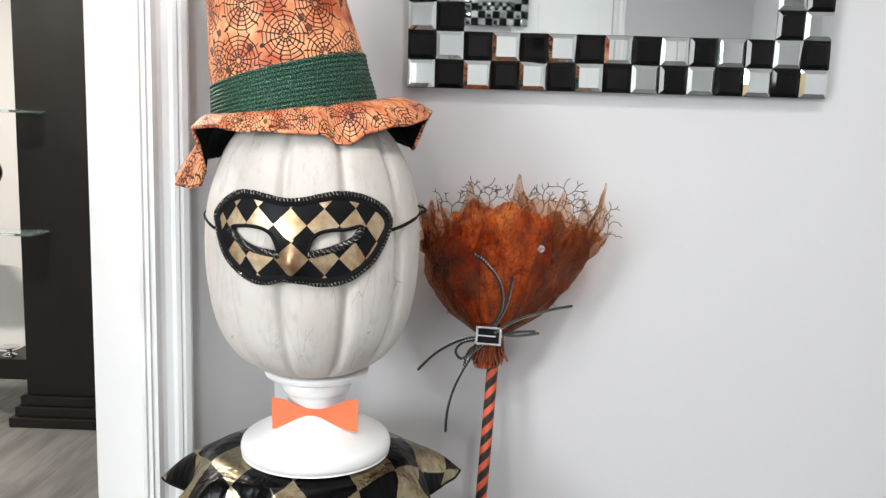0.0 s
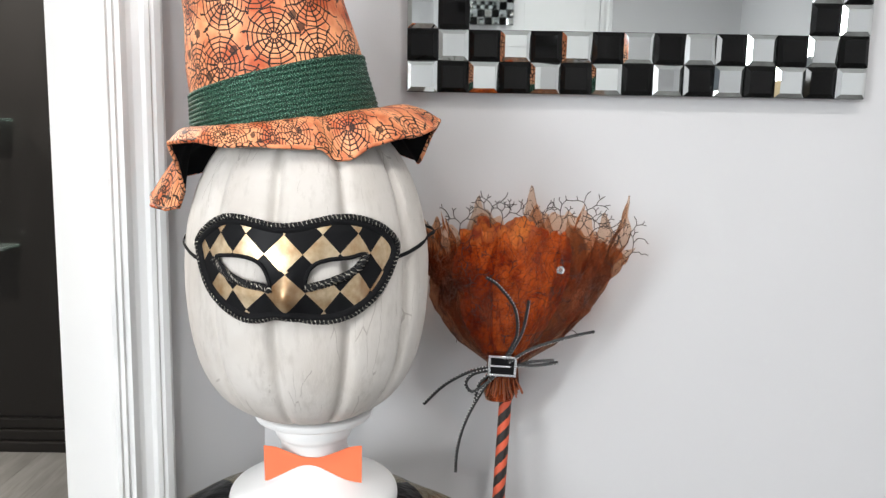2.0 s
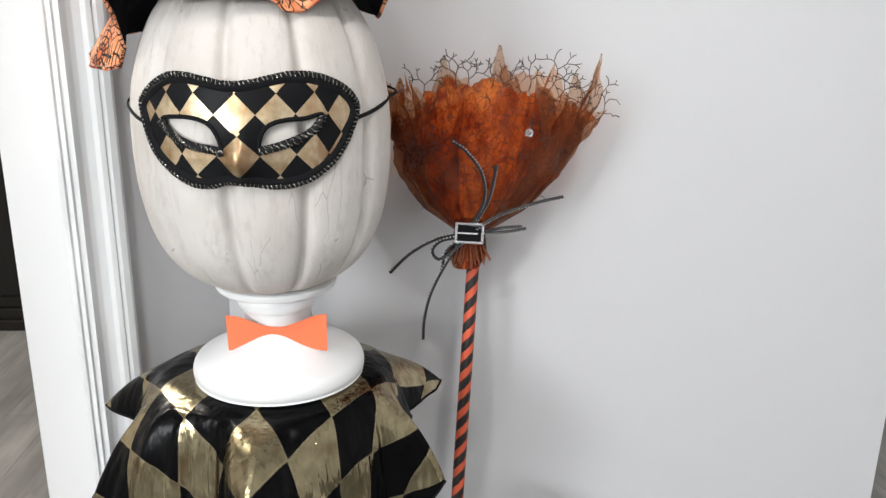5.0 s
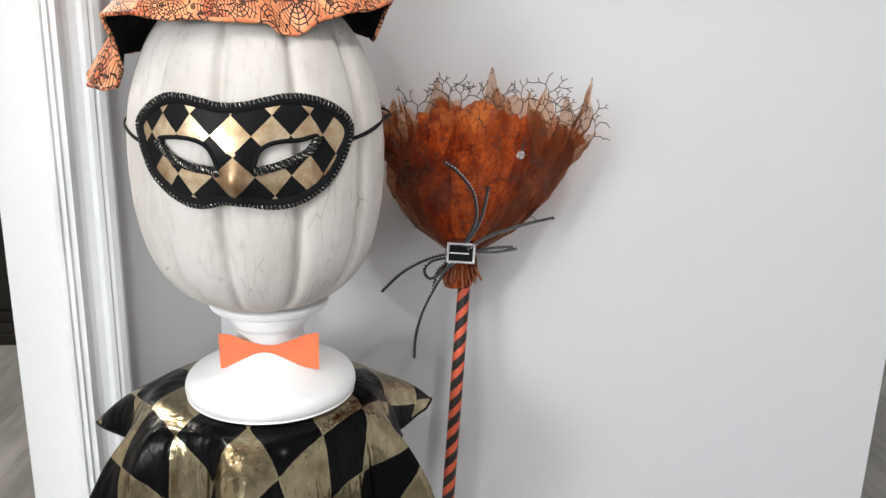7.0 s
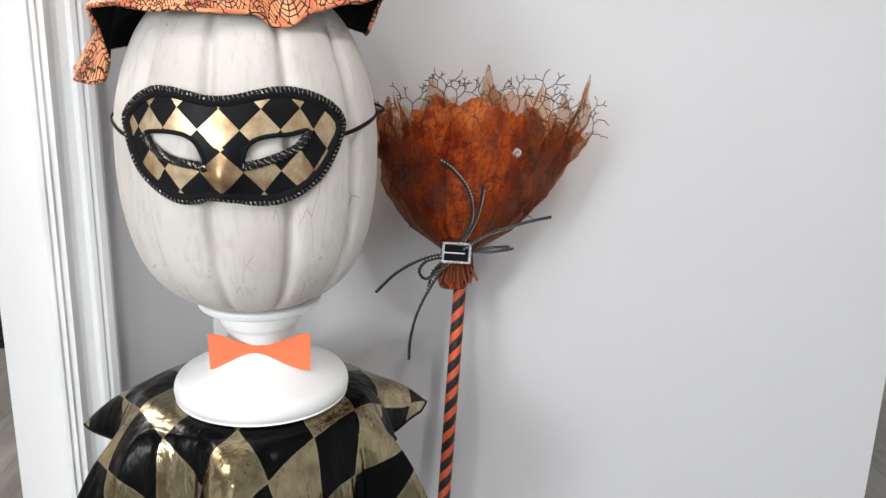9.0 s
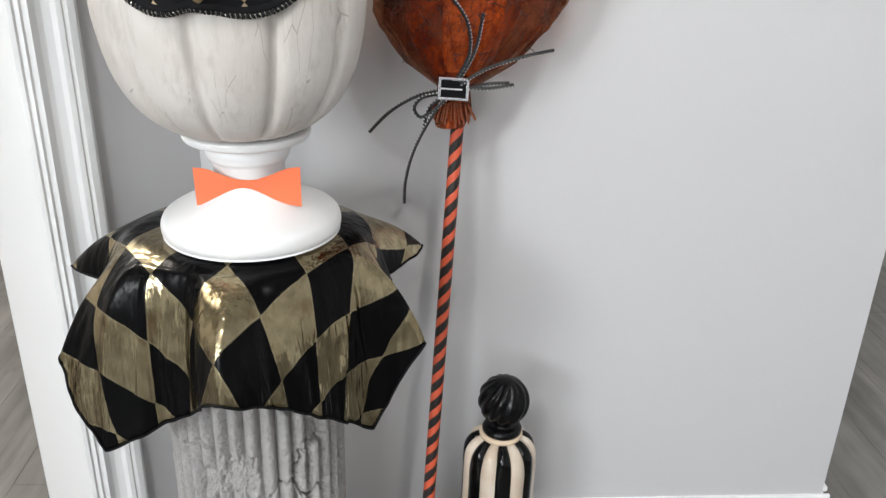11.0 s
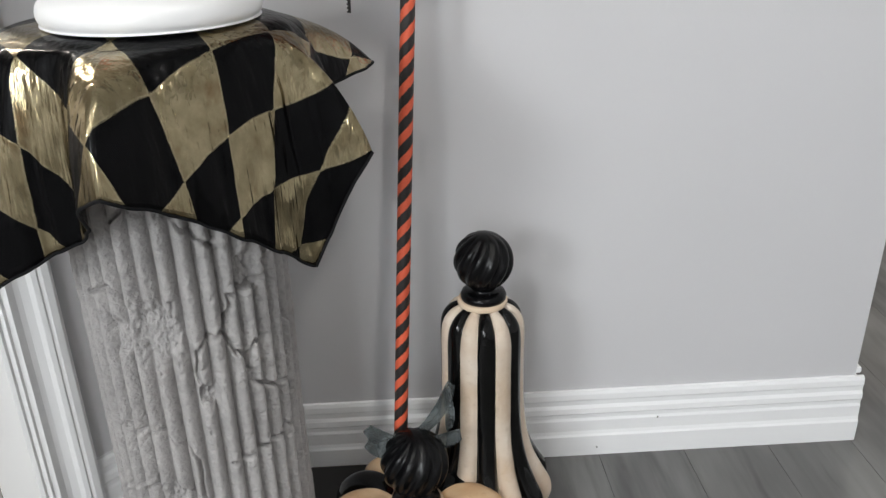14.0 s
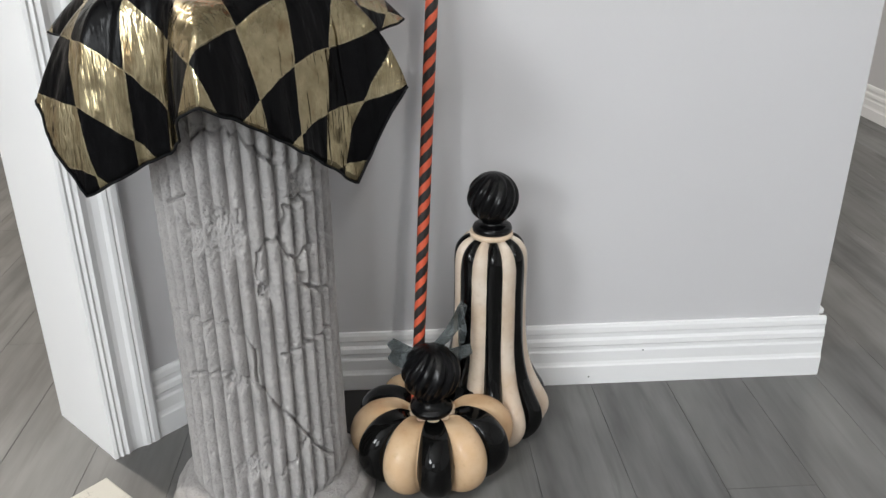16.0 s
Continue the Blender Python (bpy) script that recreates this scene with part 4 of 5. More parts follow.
OUTLINE = [(-0.1263, 0.0266), (-0.1124, 0.0438), (-0.0918, 0.0564), (-0.0708, 0.0583), (-0.0466, 0.0543), (-0.0237, 0.0502), (0.0012, 0.0514), (0.0254, 0.0566), (0.0467, 0.0602), (0.0681, 0.0588),
           (0.0897, 0.0512), (0.1061, 0.0392), (0.115, 0.0237), (0.1131, 0.008), (0.1046, -0.0144), (0.092, -0.0347), (0.0753, -0.0489), (0.0588, -0.0574), (0.0396, -0.0611), (0.0206, -0.0605),
           (0.0, -0.0562), (-0.0197, -0.0544), (-0.0413, -0.0601), (-0.0593, -0.0609), (-0.0775, -0.0545), (-0.0948, -0.0432), (-0.1094, -0.0275), (-0.1187, -0.0084), (-0.1238, 0.0113)]
EYE_L = [(-0.0974, 0.0102), (-0.077, 0.0141), (-0.0556, 0.0131), (-0.0411, 0.0075), (-0.0328, -0.0035), (-0.0275, -0.0200), (-0.0361, -0.0185), (-0.0538, -0.0166), (-0.0718, -0.012), (-0.0873, -0.0033)]
EYE_R = [(0.0129, -0.0173), (0.0157, -0.0014), (0.0253, 0.0081), (0.0414, 0.0122), (0.0601, 0.0129), (0.0784, 0.0160), (0.0713, 0.0027), (0.0599, -0.005), (0.0437, -0.0111), (0.0274, -0.016)]
# where the corners of the diamonds lie across and up the face
NODES_X = [(-0.16, -4.3), (-0.0914, -2.0), (-0.0583, -1.0), (-0.0127, 0.0), (0.0309, 1.0), (0.0704, 2.0), (0.0979, 3.0), (0.125, 4.2)]


def inside(poly, x, y):
    hit = False
    for (x0, y0), (x1, y1) in zip(poly, poly[-1:] + poly[:-1]):
        if (y0 > y) != (y1 > y) and x < (x1 - x0) * (y - y0) / (y1 - y0) + x0:
            hit = not hit
    return hit


def braid(path, radius, strands=2, pitch=190):
    """Twisted cord along a path of points, lying on the mask."""
    pieces = []
    run, pts = 0.0, []
    for i, p in enumerate(path):
        if i:
            run += (p - path[i - 1]).length
        pts.append((p, run))
    for s in range(strands):
        line = []
        for i, (p, q) in enumerate(pts):
            d = (pts[min(i + 1, len(pts) - 1)][0] - pts[max(i - 1, 0)][0]).normalized()
            e1 = d.cross(Vector((0, -1, 0))).normalized()
            a = q * pitch + math.pi * 2 * s / strands
            line.append(p + e1 * (math.cos(a) * radius * 0.55) + Vector((0, -1, 0)) * (math.sin(a) * radius * 0.5))
        pieces.append(tube(line, radius * 0.72, 6))
    return mesh(*join(pieces))


def mask():
    th = thing("masquerade_mask", mask_point(0, 0), "black and gold harlequin masquerade mask with braided trim on the pumpkin", "mask")
    edge = [(p.x, p.y) for p in spline([(*q, 0) for q in OUTLINE], 24, True)]
    el = [(p.x, p.y) for p in spline([(*q, 0) for q in EYE_L], 20, True)]
    er = [(p.x, p.y) for p in spline([(*q, 0) for q in EYE_R], 20, True)]
    step = 0.0016
    index, verts, uvs, faces = {}, [], [], []
    nx, nz = int(0.25 / step), int(0.13 / step)

    def vert(i, j):
        if (i, j) not in index:
            x, z = -0.125 + i * step, -0.065 + j * step
            index[(i, j)] = len(verts)
            verts.append(mask_point(x, z))
            # the diamonds run along the bowed face
            uvs.append((linear(NODES_X, x - (0.004 if z < 0 else 0.0) * max(0.0, 1 - abs(x) / 0.05)), (z - 0.0182 + 0.0012 * (abs(x) > 0.08)) / 0.0445))
        return index[(i, j)]
    for i in range(nx):
        for j in range(nz):
            x, z = -0.125 + (i + 0.5) * step, -0.065 + (j + 0.5) * step
            if inside(edge, x, z) and not inside(el, x, z) and not inside(er, x, z):
                faces.append((vert(i, j), vert(i + 1, j), vert(i + 1, j + 1), vert(i, j + 1)))
    face = part("face", mesh(verts, faces, uvs), MASK, th)
    mod = face.modifiers.new("thick", "SOLIDIFY")
    mod.thickness, mod.offset = 0.0018, 0.0
    part("edge_braid", braid([mask_point(x, z, 0.001) for x, z in edge + edge[:1]], 0.0034, 2, 760), BRAID, th, "thick black and silver braided cord")
    inner = [(-0.006 + (x + 0.006) * 0.945, z * 0.89 - 0.0003) for x, z in edge]
    part("edge_band", mesh(*tube([mask_point(x, z, 0.0005) for x, z in inner + inner[:1]], 0.0058, 8, 0.35)), ELASTIC, th)
    n = len(el)
    for eye in (el, er):
        part("eye_cord", mesh(*tube([mask_point(x, z, 0.001) for x, z in eye + eye[:1]], 0.0026, 8)), ELASTIC, th)
        lower = eye[int(n * 0.5):] + eye[:2] if eye is el else eye[int(n * 0.5):] + eye[:1]
        part("eye_braid", braid([mask_point(x, z - 0.0015, 0.0022) for x, z in lower], 0.0042, 2, 760), BRAID, th, "silver and black braid under the eye")
    for sgn, pts in ((-1, [(-0.116, 0.006), (-0.128, 0.004), (-0.14, 0.007), (-0.152, 0.012), (-0.165, 0.017)]), (1, [(0.115, 0.008), (0.127, 0.011), (0.138, 0.015), (0.146, 0.019), (0.158, 0.023)])):
        line = []
        for x, z in pts:
            X, Z = -0.206 + x, 1.236 + z
            r = linear([(zz, rr) for rr, zz in PROF[2:14]], Z) * 1.017
            dx = max(-r * 0.998, min(r * 0.998, X - PC.x))
            line.append(Vector((PC.x + dx, PC.y - math.sqrt(r * r - dx * dx), Z)))
        last = line[-1]
        for k in range(1, 7):
            a = sgn * (1.5 + 0.25 * k)
            line.append(Vector((PC.x + 0.172 * math.sin(a), PC.y - 0.172 * math.cos(a), last.z + 0.002 * k)))
        part("strap", mesh(*tube(spline(line, 4), 0.0024, 8, 0.45)), ELASTIC, th, "thin black elastic strap")


mask()

# ---- witch hat ----
HC = Vector((-0.2445, 1.250, 1.404))
RC = Vector((-0.2315, 1.250, 0))
HAT_M = pose(HC.x, HC.y, HC.z, 0, -10, 0)
RIM = [(-180, 0.2, 1.372), (-140, 0.2, 1.342), (-118, 0.21, 1.33), (-101, 0.21, 1.309), (-92, 0.198, 1.295), (-83, 0.172, 1.29), (-76, 0.152, 1.297), (-69, 0.145, 1.318),
       (-62, 0.155, 1.354), (-54, 0.17, 1.382), (-38, 0.16, 1.383), (-20, 0.146, 1.38), (0, 0.143, 1.379), (20, 0.142, 1.379), (30, 0.139, 1.363), (35, 0.14, 1.364),
       (45, 0.158, 1.383), (62, 0.173, 1.394), (78, 0.187, 1.404), (88, 0.19, 1.414), (97, 0.182, 1.4), (106, 0.168, 1.356), (125, 0.19, 1.36), (150, 0.2, 1.372),
       (180, 0.2, 1.372)]


def hat():
    th = thing("witch_hat", HC, "tilted orange spider-web fabric hat with a green cord band", "hat")

    def crown(u, v):
        a = TAU * u - math.pi
        h = 0.002 + v * 0.36
        r = sample([(0, 0.1205), (0.06, 0.114), (0.17, 0.102), (0.26, 0.08), (0.36, 0.012)], h)[0]
        p = Vector((math.sin(a) * 2.4, math.cos(a) * 2.4, h * 11))
        r *= 1 + 0.02 * noise.noise(p) * min(1, h / 0.08)
        q = HAT_M @ Vector((r * math.sin(a) - 0.15 * max(0, h - 0.2) ** 1.3, -r * math.cos(a), h))
        return q, (a * 0.118 + 0.4, h)
    part("crown", mesh(*grid(96, 60, crown)), HAT, th)

    def band(u, v):
        a = TAU * u - math.pi
        lo = -0.003 + 0.002 * math.sin(a)
        h = lo + v * (0.066 + 0.007 * math.sin(a))
        r = sample([(0, 0.1205), (0.06, 0.114), (0.17, 0.102)], h)[0] + 0.0014 + 0.0026 * abs(math.sin(math.pi * v * 11)) ** 0.6
        if v in (0.0, 1.0):
            r -= 0.002
        return HAT_M @ Vector((r * math.sin(a), -r * math.cos(a), h)), (a * 0.125, h)
    part("hat_band", mesh(*grid(128, 110, band)), GREEN, th, "dark green glittering cord wound round the crown")

    def brim(u, v, drop=0.0, grow=0.0):
        deg = -180 + 360 * u
        a = radians(deg)
        r1, z1 = sample(RIM, deg)
        r1 += grow
        inner = HAT_M @ Vector((0.1195 * math.sin(a), -0.1195 * math.cos(a), 0.001))
        outer = Vector((RC.x + r1 * math.sin(a), RC.y - r1 * math.cos(a), z1))
        p = inner.lerp(outer, v)
        p.z += 0.012 * math.sin(math.pi * v) - drop
        k = Vector((math.sin(a) * 4, math.cos(a) * 4, v * 2))
        p.z += v * 0.003 * noise.noise(k)
        fold = math.exp(-(((deg - 32) / 5) ** 2))
        out = Vector((math.sin(a), -math.cos(a), 0))
        p -= out * (0.005 * fold * math.sin(math.pi * v ** 2))
        return p, (a * 0.26 + 0.1, 0.9 - v * 0.085)
    part("brim", mesh(*grid(200, 14, brim)), HAT, th)
    part("brim_lining", mesh(*grid(200, 14, lambda u, v: brim(u, v, 0.004, -0.0015))), HAT_BLACK, th, "black felt lining under the brim")
    rim = [brim(i / 200, 1.0, 0.002)[0] for i in range(200)]
    v, f, uv = tube(rim + rim[:1], 0.0026, 8)
    part("brim_edge", mesh(v, f, [(x[0], x[1] * 0.015) for x in uv]), HAT, th)


hat()

# ---- witch broom ----
B0, B1 = Vector((0.0235, 1.330, 0.004)), Vector((0.0815, 1.486, 1.035))
BX, BZ, BY = 0.0655, 1.030, 1.438       # middle of the binding


def broom():
    th = thing("witch_broom", B0, "witch broom with rust tulle head leaning on the wall", "broom")
    part("handle", mesh(*tube([B0.lerp(B1, k / 60) for k in range(61)], 0.0105, 20)), SPIRAL, th, "handle wound with black and orange ribbon")
    rnd = random.Random(21)

    def layer(name, half, deep, top, shift, seed, mat_, jag, label, count=5, gap=0.0):
        tips = [rnd.uniform(0.25, 1.0) for _ in range(16)]

        def fn(u, v):
            a = lerp(gap, TAU - gap, u)
            w = linear(half, v)
            d = linear(deep, v)
            sa, ca = math.sin(a), math.cos(a)
            q = Vector((sa * 2.2 + seed, ca * 2.2, v * 1.5))
            ruff = 1 + v * (0.13 * noise.noise(q * 1.9) + 0.06 * noise.noise(q * 5))
            # long folds and small crumples of the gathered cloth
            k = min(1.0, max(0.0, v - 0.2) * 3)
            ruff += k * 0.17 * (abs(noise.noise(Vector((sa * 3.4 + seed, ca * 3.4, v * 1.3)))) - 0.25)
            ruff += k * (0.075 * noise.noise(Vector((sa * 7, ca * 7 + seed, v * 6))) + 0.035 * noise.noise(Vector((sa * 15, ca * 15 + seed, v * 15))))
            t = u * count + seed + 0.9 * noise.noise(Vector((sa * 1.7, ca * 1.7, seed)))
            tri = 1 - 2 * abs(t % 1.0 - 0.5)
            rag = jag * v ** 4 * (1.3 * tri ** 0.9 * tips[int(t) % 16] - 0.5 + 0.3 * noise.noise(Vector((sa * 9 + seed, ca * 9, 3))))
            rag += 0.02 * v ** 3 * noise.noise(Vector((sa * 2.6 + seed, ca * 2.6, seed)))
            z = lerp(0.965, top, v) + rag - 0.03 * v * v * abs(sa) ** 3 + k * 0.006 * noise.noise(Vector((sa * 9, ca * 9, v * 8 + seed)))
            x = BX + lerp(-0.002, shift, v) + w * ruff * sa
            y = min(BY + 0.008 - d * ruff * ca + 0.012 * v, WALL_Y - 0.008)
            return Vector((x, y, z)), (a * 0.12, v * 0.3)
        part(name, mesh(*grid(200, 80, fn)), mat_, th, label)
    layer("bristles", [(0, 0.016), (0.12, 0.017), (0.2, 0.02), (0.45, 0.066), (0.75, 0.09), (1, 0.086)], [(0, 0.015), (0.2, 0.018), (0.5, 0.042), (1, 0.05)], 1.255, 0.018, 2.0, BRISTLE, 0.014,
          "dense orange fabric head")
    layer("tulle", [(0, 0.022), (0.08, 0.03), (0.2, 0.022), (0.35, 0.07), (0.55, 0.112), (0.8, 0.135), (1, 0.15)], [(0, 0.018), (0.2, 0.02), (0.5, 0.052), (1, 0.066)], 1.262, 0.036, 5.0, NET, 0.085,
          "sheer rust tulle printed with webs")
    layer("tulle", [(0, 0.02), (0.1, 0.028), (0.2, 0.021), (0.35, 0.082), (0.55, 0.12), (0.8, 0.148), (1, 0.168)], [(0, 0.018), (0.2, 0.02), (0.5, 0.056), (1, 0.07)], 1.25, 0.04, 9.0, NET_DARK, 0.095,
          "dark sheer tulle printed with webs", 6, 0.35)
    # loose web threads standing over the ragged edge
    pieces = []

    def grow(p, ang, size, depth):
        q = p + Vector((math.sin(ang) * size, rnd.uniform(-0.006, 0.006), math.cos(ang) * size))
        q.y = min(q.y, WALL_Y - 0.006)
        pieces.append(tube([p, p.lerp(q, 0.5) + Vector((rnd.uniform(-1, 1), 0, rnd.uniform(-1, 1))) * size * 0.08, q], 0.0006, 4))
        if depth:
            for s in (-1, 1):
                if rnd.random() < 0.86:
                    grow(q, ang + s * rnd.uniform(0.3, 0.95), size * rnd.uniform(0.6, 0.95), depth - 1)
    for x, z, ang, size, depth in ((-0.058, 1.25, -0.4, 0.013, 3), (-0.022, 1.25, -0.2, 0.019, 4), (-0.008, 1.25, 0.1, 0.018, 4), (0.04, 1.265, -0.1, 0.019, 4), (0.055, 1.262, 0.2, 0.017, 4),
                                   (0.092, 1.265, 0.25, 0.016, 4), (0.108, 1.255, 0.4, 0.015, 3), (0.150, 1.262, 0.15, 0.015, 4), (0.175, 1.262, 0.6, 0.019, 4), (0.19, 1.25, 0.8, 0.018, 4),
                                   (0.22, 1.235, 0.5, 0.015, 4), (0.24, 1.235, 0.8, 0.016, 4), (0.25, 1.22, 0.9, 0.015, 4), (0.125, 1.27, 0.0, 0.012, 4), (-0.04, 1.235, -0.6, 0.014, 4)):
        grow(Vector((x, BY - 0.03 + rnd.uniform(-0.012, 0.02), z - 0.012)), ang, size, depth)
    for k in range(48):
        a = rnd.uniform(-1.35, 1.35)
        v = rnd.uniform(0.35, 1.0)
        w = lerp(0.06, 0.158, v)
        p = Vector((BX + lerp(0, 0.038, v) + w * math.sin(a), BY - 0.004 - (0.02 + 0.052 * v) * math.cos(a), lerp(0.98, 1.25, v)))
        grow(p, rnd.uniform(-3, 3), rnd.uniform(0.006, 0.011), 2)
    tagged(part("web_threads", mesh(*join(pieces)), THREAD, th, "fine dark web threads"), kind="stuff")
    # frayed skirt under the binding
    pieces = []
    for k in range(90):
        a = rnd.uniform(0, TAU)
        r = rnd.uniform(0.012, 0.024)
        p = Vector((BX + r * math.sin(a), BY + 0.008 - r * math.cos(a), 1.005))
        q = p + Vector((math.sin(a) * rnd.uniform(0.002, 0.016), -math.cos(a) * rnd.uniform(0.002, 0.012), -rnd.uniform(0.02, 0.034)))
        pieces.append(tube([p, p.lerp(q, 0.5), q], 0.0013, 4))
    tagged(part("skirt", mesh(*join(pieces)), BRISTLE, th, "frayed orange fabric ends"), kind="stuff")
    # bound waist
    part("binding", lathe(smooth_profile([(0.0195, 1.008), (0.024, 1.014), (0.022, 1.026), (0.022, 1.036), (0.025, 1.046), (0.021, 1.052)], 4), (BX, BY + 0.006, 0), 40,
                          lambda a, t, r, z: (1 + 0.06 * math.sin(a * 9), 0)), NET_DARK, th)

    def cord(pts, name="cord"):
        line = [Vector((BX + x, BY - 0.024 + y, BZ + z)) for x, y, z in pts]
        part(name, mesh(*tube(spline(line, 8), 0.0027, 8, 0.5)), CORD, th)
    cord([(0.0, -0.002, 0.0), (0.042, -0.010, 0.030), (0.097, -0.012, 0.050), (0.144, 0.0, 0.058)])
    cord([(0.01, 0.0, 0.002), (0.05, -0.004, 0.002), (0.088, 0.0, 0.007)])
    cord([(0.01, 0.002, -0.004), (0.045, 0.0, 0.007), (0.082, 0.004, 0.009)])
    cord([(-0.008, 0.0, 0.0), (-0.05, 0.002, -0.010), (-0.092, 0.01, -0.036), (-0.125, 0.02, -0.072)])
    cord([(-0.01, -0.002, -0.006), (-0.04, -0.004, -0.055), (-0.06, 0.0, -0.1), (-0.07, 0.004, -0.145), (-0.0715, 0.008, -0.182)])
    cord([(0.002, -0.004, 0.012), (0.02, -0.014, 0.055), (0.014, -0.024, 0.1), (-0.012, -0.03, 0.135), (-0.032, -0.03, 0.148)])
    cord([(0.006, -0.004, 0.012), (0.028, -0.016, 0.06), (0.036, -0.026, 0.112)])
    cord([(-0.012, 0.0, -0.006), (-0.045, -0.004, -0.012), (-0.058, -0.004, -0.028), (-0.048, -0.004, -0.042), (-0.028, -0.004, -0.030), (-0.008, -0.003, -0.012)])
    cord([(-0.012, 0.0, -0.008), (-0.036, 0.0, -0.03), (-0.043, 0.002, -0.062)])
    # clear cut stone on the tulle
    gem, gc = [], Vector((BX + 0.080, BY - 0.066, 1.193))
    for r, d in ((0.0, 0.004), (0.0035, 0.0038), (0.0065, 0.001), (0.004, -0.002)):
        gem.append([gc + Vector((r * math.cos(TAU * k / 8), -d, r * math.sin(TAU * k / 8))) for k in range(8)])
    part("gem", mesh([p for ring in gem for p in ring], [(j * 8 + k, j * 8 + (k + 1) % 8, j * 8 + 8 + (k + 1) % 8, j * 8 + 8 + k) for j in range(3) for k in range(8)], smooth=False), CUT_GLASS, th, "clear cut glass stone")
    # square buckle set with stones
    m = pose(BX - 0.001, BY - 0.028, BZ + 0.001, -4, 3, 0)
    buckle = part("buckle", box((-0.021, -0.0015, -0.0155), (0.021, 0.0015, 0.0155), 0.0008, m), ELASTIC, th, "square rhinestone buckle")
    for lo, hi in (((-0.0225, -0.0045, 0.0125), (0.0225, 0.0, 0.0165)), ((-0.0225, -0.0045, -0.0165), (0.0225, 0.0, -0.0125)), ((-0.0225, -0.0045, -0.0125), (-0.0185, 0.0, 0.0125)),
                   ((0.0185, -0.0045, -0.0125), (0.0225, 0.0, 0.0125)), ((-0.0185, -0.004, -0.0018), (0.013, -0.001, 0.0012))):
        part("rim_bar", box(lo, hi, 0.0009, m), STRASS, buckle)
    stones = []
    for k in range(12):
        for s in (-1, 1):
            stones.append((-0.0205 + 0.041 * k / 11, s * 0.0145))
    for k in range(1, 8):
        for s in (-1, 1):
            stones.append((s * 0.0205, -0.0145 + 0.029 * k / 8))
    verts, faces = [], []
    for x, z in stones:
        o = len(verts)
        verts += [m @ Vector((x + 0.0016 * math.cos(TAU * k / 6), -0.0044, z + 0.0016 * math.sin(TAU * k / 6))) for k in range(6)] + [m @ Vector((x, -0.0062, z))]
        faces += [(o + k, o + (k + 1) % 6, o + 6) for k in range(6)]
    tagged(part("stones", mesh(verts, faces, smooth=False), STRASS, buckle), kind="stuff")


broom()


# ---- glitter bow tied round the foot of the handle ----
def foot_bow():
    c = Vector((0.037, 1.348, 0.222))
    th = thing("ribbon_bow", c, "sheer grey glitter ribbon bow tied round the broom handle", "ribbon")

    def strip(pts, width, name):
        line = spline([c + Vector(p) for p in pts], 8)
        n = len(line)
        verts, faces, uvs = [], [], []
        for i, p in enumerate(line):
            t = i / (n - 1)
            d = (line[min(i + 1, n - 1)] - line[max(i - 1, 0)]).normalized()
            s = d.cross(Vector((0, -1, 0.25))).normalized()
            w = width * (0.35 + 0.65 * math.sin(math.pi * min(1, 0.12 + t * 0.75)))
            for k in range(5):
                f = k / 2 - 1
                verts.append(p + s * (w * f) + Vector((0, -0.004 * math.cos(f * 2.5 + t * 5), 0)))
                uvs.append((t * 0.12, f * 0.012))
        for i in range(n - 1):
            for k in range(4):
                a = i * 5 + k
                faces.append((a, a + 1, a + 6, a + 5))
        ob = part(name, mesh(verts, faces, uvs), SMOKE, th)
        mod = ob.modifiers.new("thick", "SOLIDIFY")
        mod.thickness = 0.0006
    strip([(0, -0.014, -0.005), (-0.022, -0.02, 0.008), (-0.052, -0.02, 0.034)], 0.014, "tail")
    strip([(0, -0.014, -0.005), (-0.028, -0.022, -0.002), (-0.054, -0.022, 0.008)], 0.014, "loop")
    strip([(0, -0.014, -0.006), (0.03, -0.022, 0.0), (0.06, -0.022, 0.006), (0.09, -0.018, 0.012)], 0.012, "loop")
    strip([(0, -0.014, -0.004), (0.035, -0.008, 0.02), (0.062, -0.002, 0.055), (0.078, 0.002, 0.092)], 0.010, "tail")
    strip([(0.07, -0.006, 0.09), (0.074, -0.01, 0.05), (0.072, -0.014, 0.02)], 0.007, "loop")
    part("knot", lathe(smooth_profile([(0.0108, -0.014), (0.014, -0.009), (0.015, -0.003), (0.0125, 0.004), (0.0108, 0.007)], 4), c, 24, lambda a, t, r, z: (1 + 0.1 * math.sin(5 * a), 0)), ELASTIC, th)


foot_bow()


# ---- striped ceramic pumpkins ----
def lobed(profile, centre, lobes, depth, seg, phase, power=0.5):
    """Ceramic body with swelling lobes; the uv counts the lobes."""
    verts, uvs, faces = [], [], []
    prof = smooth_profile(profile, 6)
    n = len(prof)
    for j, (r, z) in enumerate(prof):
        k = linear(depth, z)
        for i in range(seg + 1):
            a = TAU * i / seg - math.pi
            u = (a + math.pi) / TAU * lobes + phase
            f = abs(math.sin(math.pi * u)) ** power
            q = r * (1 - k * (1 - f))
            verts.append((centre.x + q * math.sin(a), centre.y - q * math.cos(a), centre.z + z - 0.06 * k * (1 - f) * max(0, (z - 0.05)) * 2))
            uvs.append((u + 2, z))
    w = seg + 1
    for j in range(n - 1):
        for i in range(seg):
            a = j * w + i
            faces.append((a, a + 1, a + w + 1, a + w))
    return mesh(verts, faces, uvs)


